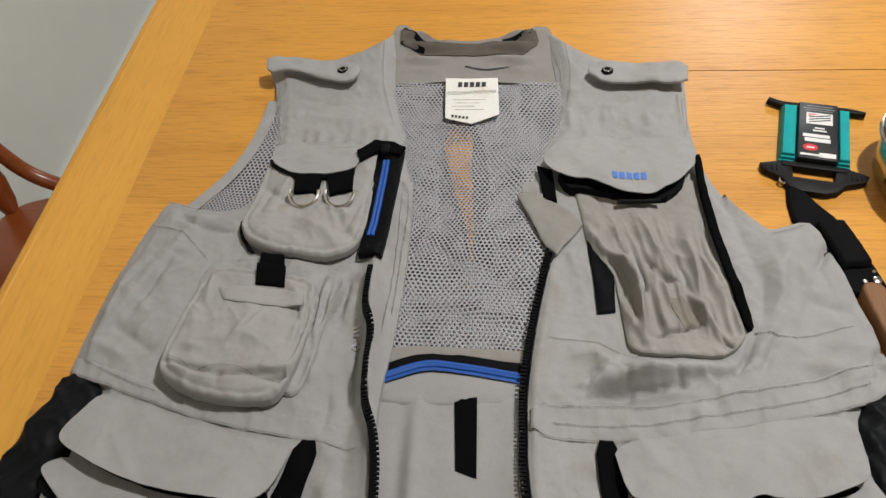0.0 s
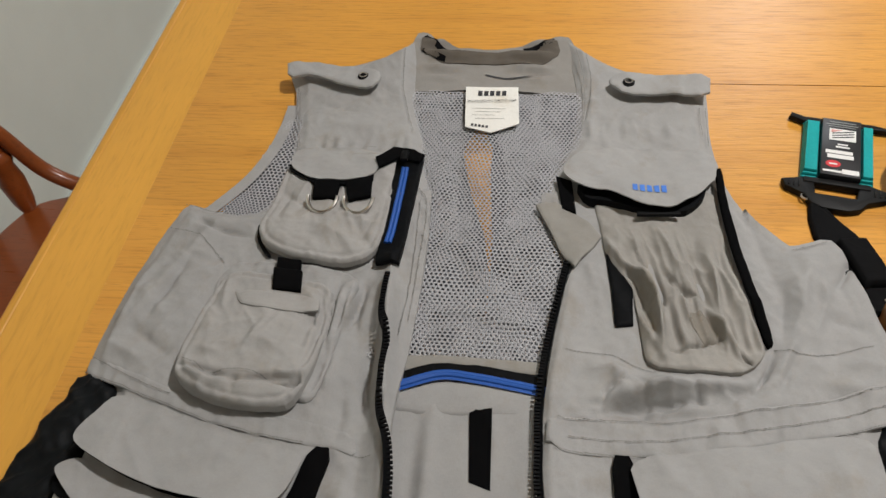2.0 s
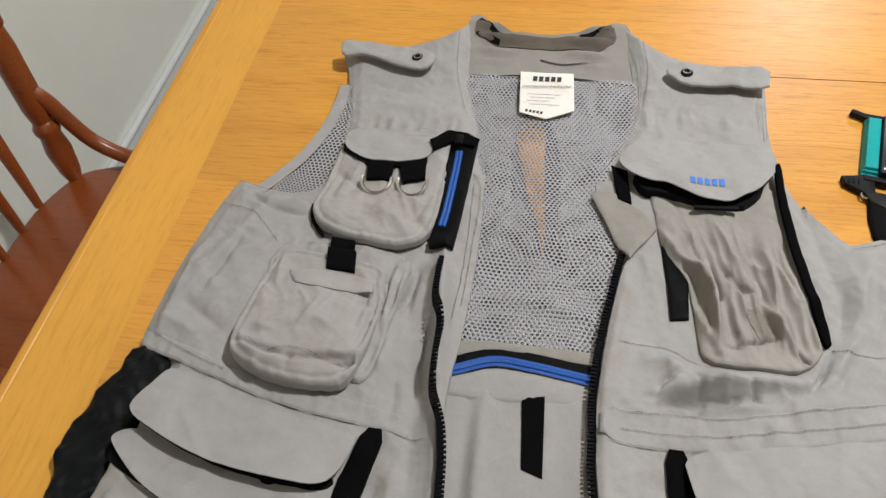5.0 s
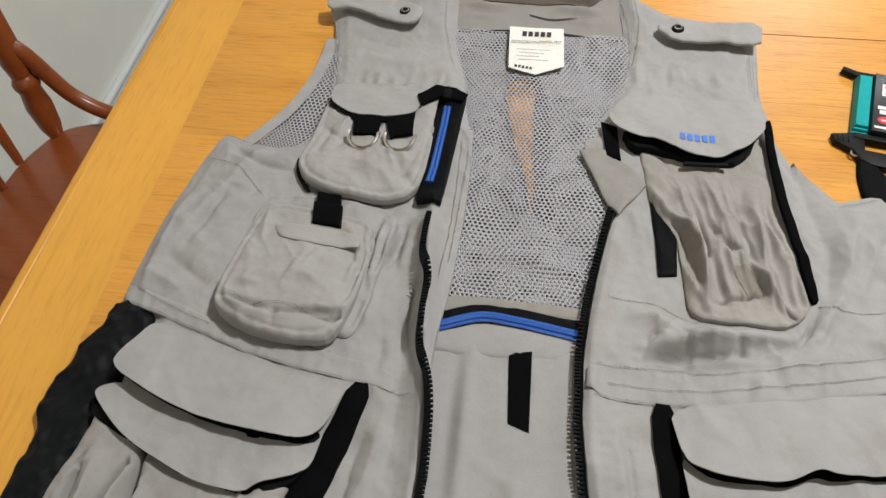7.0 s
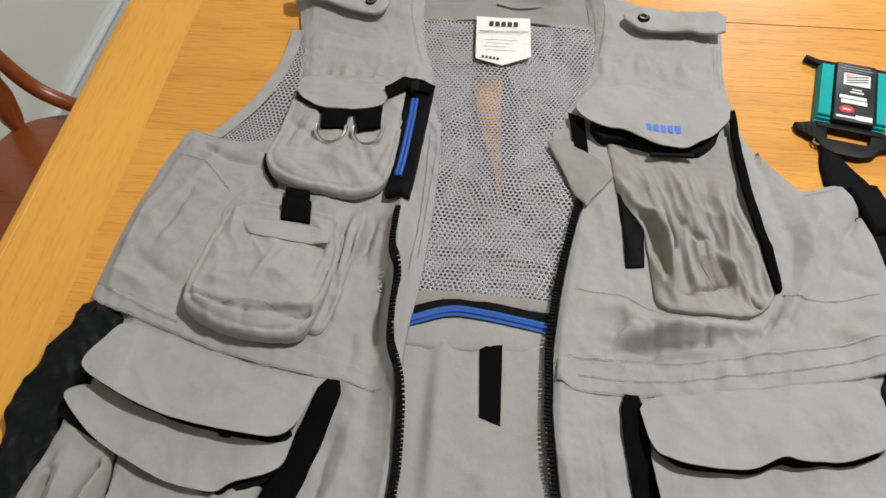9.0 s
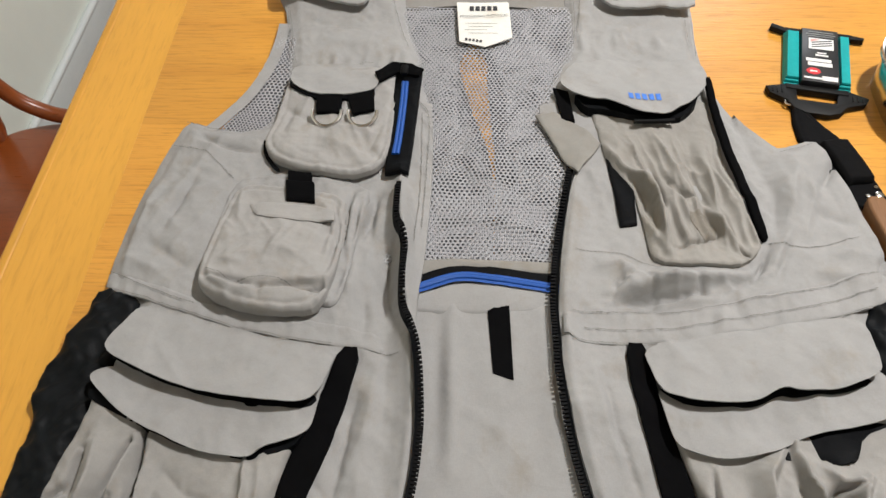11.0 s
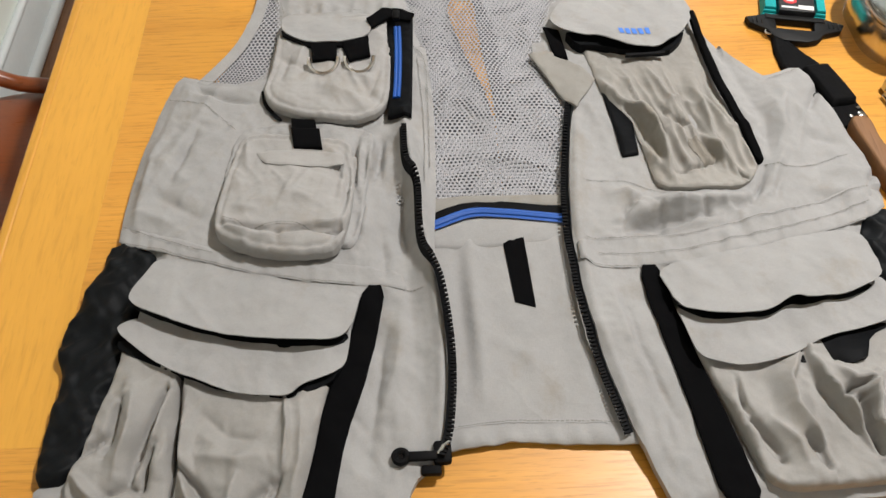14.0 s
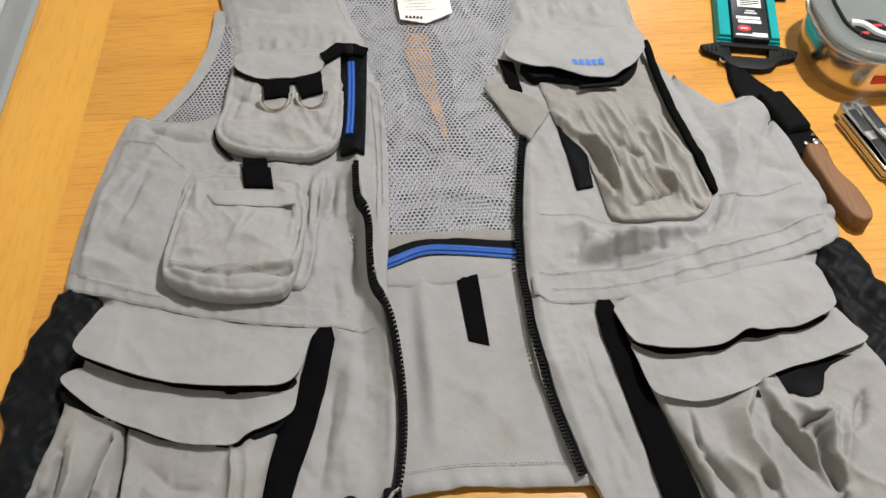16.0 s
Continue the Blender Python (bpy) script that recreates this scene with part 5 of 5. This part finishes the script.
# epaulettes with press studs
ep_z = lambda x, y: front_height(x, y) + 0.013
for shape, stud in (([(-0.223, 0.925), (-0.216, 0.893), (-0.186, 0.898), (-0.14, 0.879), (-0.111, 0.872), (-0.100, 0.890), (-0.105, 0.905), (-0.15, 0.918)], (-0.122, 0.893)),
                    ([(0.165, 0.893), (0.181, 0.911), (0.23, 0.910), (0.283, 0.906), (0.279, 0.866), (0.228, 0.872), (0.186, 0.872)], (0.190, 0.889))):
    ep = cloth("epaulette", shape, lambda x, y, d: ep_z(x, y) + 0.0015 * dome(d, 0.004) + 0.002 * pn(x * 40, y * 40, 51), M_VEST, vest, 0.0035, 1, 0.003)
    z0 = TZ + float(ep_z(np.array([stud[0]]), np.array([stud[1]]))[0]) + 0.001
    part("press_stud", tube_bm([(*stud, z0), (*stud, z0 + 0.0022), (*stud, z0 + 0.0036)], [0.0068, 0.0068, 0.0050], 18), M_ZIP, ep, "black press stud")
    rim = [(stud[0] + 0.0042 * math.cos(a), stud[1] + 0.0042 * math.sin(a), z0 + 0.0037) for a in [2 * math.pi * k / 20 for k in range(21)]]
    part("stud_rim", tube_bm(rim, 0.0008, 6), M_STEEL, ep)

# zips down the front edges
zipper([(-0.0505, 0.588), (-0.049, 0.543), (-0.039, 0.51), (-0.037, 0.449), (-0.022, 0.404), (-0.016, 0.352), (-0.016, 0.309), (-0.021, 0.268), (-0.028, 0.249)], vest, front_height, 1, 0.0036)
zipper([(0.128, 0.630), (0.122, 0.598), (0.113, 0.544), (0.107, 0.50), (0.104, 0.459), (0.105, 0.417), (0.106, 0.385), (0.114, 0.323), (0.127, 0.262)], vest, lambda x, y: front_height(x + 0.004, y) * 0.8, -1, 0.0)
sl = part("zip_slider", box_bm(-0.030, 0.243, TZ + 0.010, -0.016, 0.262, TZ + 0.019, 0.003), M_ZIP, vest, "black zip slider with a ring pull")
pull = [(-0.055 + 0.0048 * math.cos(a), 0.2495 + 0.0048 * math.sin(a), TZ + 0.018) for a in [2 * math.pi * k / 16 for k in range(17)]]
part("pull_ring", tube_bm(pull, 0.0028, 8), M_ZIP, sl)
part("pull_tab", box_bm(-0.050, 0.2455, TZ + 0.015, -0.026, 0.2535, TZ + 0.020, 0.002), M_ZIP, sl)
part("zip_box", box_bm(-0.040, 0.236, TZ + 0.008, -0.024, 0.244, TZ + 0.015, 0.002), M_ZIP, sl)
part("slider_bridge", tube_bm([(-0.026, 0.25, TZ + 0.020), (-0.022, 0.2545, TZ + 0.024), (-0.018, 0.259, TZ + 0.020)], 0.0016, 8), M_STEEL, sl)

# raised waistband casings
def band_top(x, y, d=None):
    ends = 0.45 + 0.55 * np.clip((x + 0.318) / 0.04, 0, 1) * np.clip((0.416 - x) / 0.04, 0, 1)
    pucker = 0.0014 * pn(x * 95, y * 18, 71) - 0.0012 * np.abs(pn(x * 48, y * 12, 72))
    tip = np.where(x > 0.05, np.clip((x - 0.116) / 0.035, 0.0, 1), 1)
    return ends * front_height(x, y) + tip * (0.0009 + 1.3 * pucker) + (0.0010 * dome(d, 0.003) if d is not None else 0.0010)


cloth("waistband", [(-0.311, 0.489), (-0.26, 0.469), (-0.21, 0.451), (-0.15, 0.441), (-0.09, 0.431), (-0.052, 0.424), (-0.046, 0.402), (-0.066, 0.408), (-0.09, 0.410), (-0.145, 0.417), (-0.196, 0.430), (-0.273, 0.456), (-0.311, 0.469)], band_top, M_VEST, vest, 0.0026, 1, 0.0018)
cloth("waistband", [(0.1075, 0.450), (0.177, 0.452), (0.223, 0.455), (0.316, 0.476), (0.396, 0.503), (0.408, 0.482), (0.388, 0.464), (0.31, 0.440), (0.22, 0.421), (0.175, 0.419), (0.1070, 0.417)], band_top, M_VEST, vest, 0.0026, 1, 0.0018)

# stitched seams
for path in ([(-0.309, 0.486), (-0.26, 0.463), (-0.218, 0.448)], [(-0.31, 0.470), (-0.273, 0.457), (-0.196, 0.431), (-0.145, 0.418), (-0.09, 0.411)], [(-0.066, 0.409), (-0.045, 0.402), (-0.03, 0.402)],
             [(-0.289, 0.652), (-0.252, 0.639), (-0.214, 0.602)], [(0.122, 0.516), (0.16, 0.515), (0.179, 0.504), (0.20, 0.497)], [(0.301, 0.528), (0.334, 0.526), (0.389, 0.541)],
             [(0.116, 0.448), (0.177, 0.45), (0.223, 0.453), (0.316, 0.474), (0.395, 0.5)], [(0.114, 0.418), (0.175, 0.419), (0.22, 0.421), (0.31, 0.439), (0.388, 0.465)], [(0.125, 0.432), (0.20, 0.434), (0.31, 0.455), (0.39, 0.482)],
             [(-0.079, 0.95), (-0.074, 0.89), (-0.064, 0.85), (-0.052, 0.81)], [(0.142, 0.95), (0.148, 0.90), (0.143, 0.84)], [(-0.030, 0.70), (-0.026, 0.60), (-0.028, 0.52)],
             [(-0.20, 0.88), (-0.188, 0.82), (-0.178, 0.78)], [(0.268, 0.86), (0.268, 0.81)]):
    on_band = 0.405 < path[1][1] < 0.47 and path[1][0] != 0.118
    stitches(path, 0.0016 if on_band else 0.0008, band_top if on_band else (lambda x, y: panel_top(x, y, 0 * x + 1)), vest)
for path in ([(-0.210, 0.473), (-0.198, 0.470), (-0.185, 0.463), (-0.154, 0.466), (-0.128, 0.460)],):
    stitches(path, 0.0022, lambda x, y: p2_top(x, y, 0 * x + 0.02), vest)
for path in ([(-0.186, 0.777), (-0.153, 0.777), (-0.123, 0.780), (-0.09, 0.786)], [(-0.203, 0.886), (-0.194, 0.829), (-0.187, 0.785)], [(-0.052, 0.735), (-0.024, 0.70), (-0.021, 0.62), (-0.022, 0.54)], [(0.1365, 0.82), (0.1405, 0.86), (0.1385, 0.91), (0.129, 0.957)], [(0.273, 0.80), (0.275, 0.86)], [(-0.282, 0.685), (-0.262, 0.679), (-0.232, 0.670)], [(0.335, 0.648), (0.370, 0.660)]):
    stitches(path, 0.0008, lambda x, y: panel_top(x, y, 0 * x + 1), vest)

# ---- things beside the vest ----
# cord wrapped on a plastic holder, with its card sleeve
cord = thing("cord_pack", (0.41, 0.79, TZ), "teal cord wound on a black holder with printed card", "cord pack")
C, U, V = Vector((0.4085, 0.800, 0)), Vector((0.0718, -0.0145, 0)).normalized(), Vector((0.0195, 0.0905, 0)).normalized()


def in_pack(u, v, z):
    p = C + U * u + V * v
    return (p.x, p.y, TZ + z)


def pack_prism(name, shape, z0, z1, mat, parent, bevel=0.0, label=""):
    return part(name, prism_bm([in_pack(u, v, 0)[:2] for u, v in shape], TZ + z0, TZ + z1, bevel), mat, parent, label)


def rect(u0, v0, u1, v1):
    return [(u0, v0), (u1, v0), (u1, v1), (u0, v1)]


for u0, u1 in ((-0.036, -0.0185), (0.0215, 0.036)):
    for k in range(3):
        ins = 0.0022 * k
        shape = [(u0 + 0.001 * k, -0.0455 + ins), (u1 - 0.001 * k, -0.0455 + ins), (u1 - 0.001 * k, 0.0455 - ins), (u0 + 0.001 * k, 0.0455 - ins)]
        pack_prism("cord_turn", shape, 0.003 + 0.0038 * k, 0.0072 + 0.0038 * k, M_TEAL, cord, 0.0026)
pack_prism("card_sleeve", rect(-0.0185, -0.046, 0.0215, 0.047), 0.003, 0.0155, M_CARD, cord, 0.0020, "black printed card sleeve")
zc = 0.0158
for r_, m_ in ((rect(-0.011, 0.010, 0.016, 0.029), M_WHITE), (rect(-0.016, -0.042, 0.004, -0.039), M_WHITE), (rect(0.003, -0.043, 0.0195, -0.036), M_WHITE), (rect(-0.012, -0.0195, 0.014, -0.0135), M_WHITE), (rect(-0.014, -0.0120, 0.013, -0.0070), M_WHITE), (rect(-0.004, -0.002, 0.010, 0.0005), M_WHITE), (rect(-0.002, 0.0025, 0.008, 0.0045), M_WHITE), (rect(-0.014, 0.036, 0.018, 0.0372), M_GASKET), (rect(-0.011, 0.040, 0.016, 0.0412), M_GASKET), (rect(-0.012, 0.0325, 0.016, 0.0335), M_GASKET)):
    pack_prism("print_bar", r_, zc - 0.0004, zc, m_, cord)
pack_prism("print_bar", [(-0.009, 0.022), (0.002, 0.027), (-0.009, 0.027)], zc, zc + 0.0003, M_PINK, cord)
for q in (0.012, 0.016, 0.020):
    pack_prism("print_bar", [(-0.008, q), (0.014, q + 0.006), (0.014, q + 0.0075), (-0.008, q + 0.0015)], zc, zc + 0.0003, M_CARD, cord)
oval = [(-0.006 + 0.0075 * math.cos(a), -0.029 + 0.0055 * math.sin(a)) for a in [2 * math.pi * k / 20 for k in range(20)]]
pack_prism("print_badge", oval, zc - 0.0004, zc + 0.0001, M_RED, cord)
pack_prism("print_bar", rect(-0.010, -0.0305, -0.002, -0.0285), zc, zc + 0.0004, M_WHITE, cord)
holder = pack_prism("holder_bar", [(-0.052, 0.052), (-0.036, 0.046), (0.036, 0.046), (0.052, 0.046), (0.053, 0.051), (0.036, 0.054), (-0.036, 0.054), (-0.050, 0.059)], 0.002, 0.0085, M_PLASTIC, cord, 0.002)
pack_prism("holder_foot", rect(-0.033, -0.055, 0.033, -0.047), 0.001, 0.010, M_PLASTIC, cord, 0.002)
pack_prism("holder_handle", [(-0.054, -0.054), (-0.050, -0.064), (-0.031, -0.073), (-0.024, -0.084), (-0.012, -0.089), (0.012, -0.089), (0.024, -0.084), (0.031, -0.073), (0.050, -0.064), (0.054, -0.054), (0.034, -0.047), (0.022, -0.050), (0.020, -0.069), (-0.020, -0.069), (-0.022, -0.050), (-0.034, -0.047)], 0.001, 0.0085, M_PLASTIC, cord, 0.0018)
for sg in (-1, 1):
    for k in range(3):
        pack_prism("holder_rib", [(sg * (0.036 + 0.005 * k), -0.0545 - 0.001 * k), (sg * (0.0375 + 0.005 * k), -0.0545 - 0.001 * k), (sg * (0.0375 + 0.005 * k), -0.063), (sg * (0.036 + 0.005 * k), -0.063)], 0.0082, 0.0096, M_PLASTIC, cord, 0.0004)

# sheathed knife, partly under the vest
knife = thing("sheath_knife", (0.41, 0.58, TZ), "wooden-handled knife in a black fabric sheath beside the vest", "knife")
SH = [(0.3665, 0.727), (0.3715, 0.7315), (0.3765, 0.728), (0.3919, 0.6992), (0.4049, 0.6802), (0.416, 0.650), (0.4273, 0.6161), (0.4337, 0.5874), (0.4309, 0.5835), (0.4068, 0.5815), (0.396, 0.586), (0.375, 0.64), (0.3636, 0.6785), (0.3630, 0.7029)]
sheath = cloth("sheath", SH, lambda x, y, d: 0.003 + 0.0045 * dome(d, 0.004) - 0.0012 * np.exp(-((d - 0.0045) / 0.0008) ** 2) + 0.0005 * pn(x * 200, y * 200, 1), M_SHEATH, knife, 0.0020, 0, 0.012, "black woven sheath")
LOOP = [(0.380, 0.6655), (0.394, 0.6685), (0.408, 0.6688), (0.4165, 0.640), (0.4222, 0.6146), (0.412, 0.6125), (0.4017, 0.6120), (0.395, 0.609), (0.391, 0.630)]
cloth("belt_loop", LOOP, lambda x, y, d: 0.0085 + 0.0085 * dome(d, 0.0025) + 0.0008 * pn(x * 60, y * 60, 5) + 0.0004 * pn(x * 260, y * 260, 6), M_SHEATH, knife, 0.0020, 0, 0.012, "raised black webbing loop")
ringp = [(0.3650 + 0.0045 * math.cos(a), 0.7330 + 0.0045 * math.sin(a), TZ + 0.006) for a in [2 * math.pi * k / 16 for k in range(17)]]
part("eyelet", tube_bm(ringp, 0.0013, 8), M_STEEL, knife)
for x, y, r_ in ((0.4122, 0.5968, 0.0026), (0.4235, 0.5985, 0.0042), (0.4225, 0.6085, 0.0020)):
    part("press_stud", tube_bm([(x, y, TZ + 0.006), (x, y, TZ + 0.0090), (x, y, TZ + 0.0098)], [r_, r_, r_ * 0.5], 14), M_STEEL, knife)
HD = [tuple(p) for p in smoothed([(0.402, 0.588), (0.424, 0.588), (0.4240, 0.5525), (0.4352, 0.5296), (0.4405, 0.503), (0.4375, 0.489), (0.4280, 0.4855), (0.4190, 0.492), (0.4135, 0.512), (0.4080, 0.546)], 2, 0.005)]
part("handle", prism_bm(HD, TZ + 0.0005, TZ + 0.0195, 0.0028, 3), M_HANDLE, knife, "brown wooden handle")

# steel food box with a clear lid
tin = thing("food_box", (0.55, 0.74, TZ), "stainless steel food box with a clear lid and red marks", "food box")
BX, BY, BW, BH = 0.541, 0.735, 0.175, 0.150
part("body", prism_bm(rounded_rect(BX, BY, BW - 0.012, BH - 0.012, 0.050, 8), TZ, TZ + 0.046, 0.003), M_STEEL, tin, "polished steel body")
part("rim", prism_bm(rounded_rect(BX, BY, BW, BH, 0.056, 8), TZ + 0.046, TZ + 0.052, 0.002), M_STEEL, tin)
part("gasket", prism_bm(rounded_rect(BX, BY, BW - 0.008, BH - 0.008, 0.052, 8), TZ + 0.052, TZ + 0.055, 0.001), M_GASKET, tin)
lid = part("lid", prism_bm(rounded_rect(BX, BY, BW - 0.004, BH - 0.004, 0.054, 8), TZ + 0.055, TZ + 0.062, 0.003, 3), M_LID, tin, "clear plastic lid")
part("lid_ridge", tube_bm([(x, y, TZ + 0.0625) for x, y in rounded_rect(BX, BY, BW - 0.045, BH - 0.045, 0.040, 8)] + [(*rounded_rect(BX, BY, BW - 0.045, BH - 0.045, 0.040, 8)[0], TZ + 0.0625)], 0.0022, 8), M_PLASTIC, lid)
part("badge", tube_bm([(BX - 0.042, BY - 0.033, TZ + 0.0615), (BX - 0.042, BY - 0.033, TZ + 0.0632)], 0.017, 20), M_PLASTIC, lid, "dark round badge")
part("badge_mark", tube_bm(spline([(BX - 0.060, BY - 0.020, TZ + 0.0634), (BX - 0.048, BY - 0.025, TZ + 0.0638), (BX - 0.038, BY - 0.040, TZ + 0.0638), (BX - 0.026, BY - 0.046, TZ + 0.0634)], 5), 0.0040, 8), M_WHITE, lid)
for dx, dy in ((-0.052, -0.038), (-0.034, -0.027)):
    part("badge_mark", box_bm(BX + dx - 0.005, BY + dy - 0.002, TZ + 0.0632, BX + dx + 0.005, BY + dy + 0.002, TZ + 0.0640), M_RED, lid)
part("red_mark", box_bm(BX - 0.040, BY - BH / 2 + 0.0054, TZ + 0.020, BX + 0.005, BY - BH / 2 + 0.0062, TZ + 0.031), M_RED, tin)

# folded multi-tool
tool = thing("multi_tool", (0.475, 0.585, TZ), "folded steel pocket multi-tool with dark grip inlays", "multi-tool")


def in_tool(u, v):
    a = radians(-79)
    return (0.452 + 0.008 + u * math.cos(a) - v * math.sin(a), 0.643 + u * math.sin(a) + v * math.cos(a))


for v0 in (0.000, 0.0165):
    shape = [in_tool(*p) for p in [(u, v0 + w) for u, w in ((-0.002, 0.004), (0.002, 0.0), (0.006, 0.0), (0.045, 0.001), (0.055, 0.003), (0.100, 0.0), (0.104, 0.004), (0.104, 0.011), (0.100, 0.014), (0.055, 0.0125), (0.045, 0.014), (0.004, 0.014), (-0.002, 0.010))]]
    scale_ = part("handle_scale", prism_bm(shape, TZ + 0.003, TZ + 0.017, 0.0025, 3), M_TOOL, tool)
    for u0, u1 in ((0.012, 0.044), (0.056, 0.097)):
        part("grip_inlay", prism_bm([in_tool(u0, v0 + 0.0026), in_tool(u1, v0 + 0.0026), in_tool(u1, v0 + 0.0114), in_tool(u0, v0 + 0.0114)], TZ + 0.0165, TZ + 0.0176, 0.0004), M_RUBBER, scale_)
    px, py = in_tool(0.005, v0 + 0.007)
    part("rivet", tube_bm([(px, py, TZ + 0.016), (px, py, TZ + 0.0182)], 0.0032, 14), M_STEEL, scale_)
for k in range(4):
    inset = 0.0008 * (k % 2)
    part("blade", prism_bm([in_tool(0.012 + inset, -0.0050 + inset), in_tool(0.094, -0.0042 + inset), in_tool(0.099, 0.003), in_tool(0.012, 0.003)], TZ + 0.0012 + 0.0038 * k, TZ + 0.0036 + 0.0038 * k, 0.0004), M_TOOL if k % 2 else M_STEEL, tool)
part("spacer", prism_bm([in_tool(0.014, -0.003), in_tool(0.090, -0.003), in_tool(0.090, 0.003), in_tool(0.014, 0.003)], TZ + 0.0005, TZ + 0.0150), M_RUBBER, tool)
part("plier_head", prism_bm([in_tool(-0.004, 0.010), in_tool(0.02, 0.010), in_tool(0.02, 0.021), in_tool(-0.004, 0.021)], TZ + 0.004, TZ + 0.014, 0.002), M_TOOL, tool)

# ---- floor boards ----
bw = 0.083
row = 0
x = WX0
random.seed(9)
meshes = {}
while x < 0.35:
    y = -0.6 - 0.3 * (row % 3)
    while y < 3.2:
        ln = random.choice((0.7, 0.9, 1.1))
        if ln not in meshes:
            bm = box_bm(0, 0, -0.012, bw - 0.0008, ln - 0.001, 0.0, 0.0012, 1)
            me = bpy.data.meshes.new("floor_plank")
            bm.to_mesh(me)
            bm.free()
            me.materials.append(M_FLOOR)
            meshes[ln] = me
        ob = new("floor_plank", meshes[ln])
        ob.location = (x, y, 0.0)
        ob.parent = floor
        y += ln
    x += bw
    row += 1
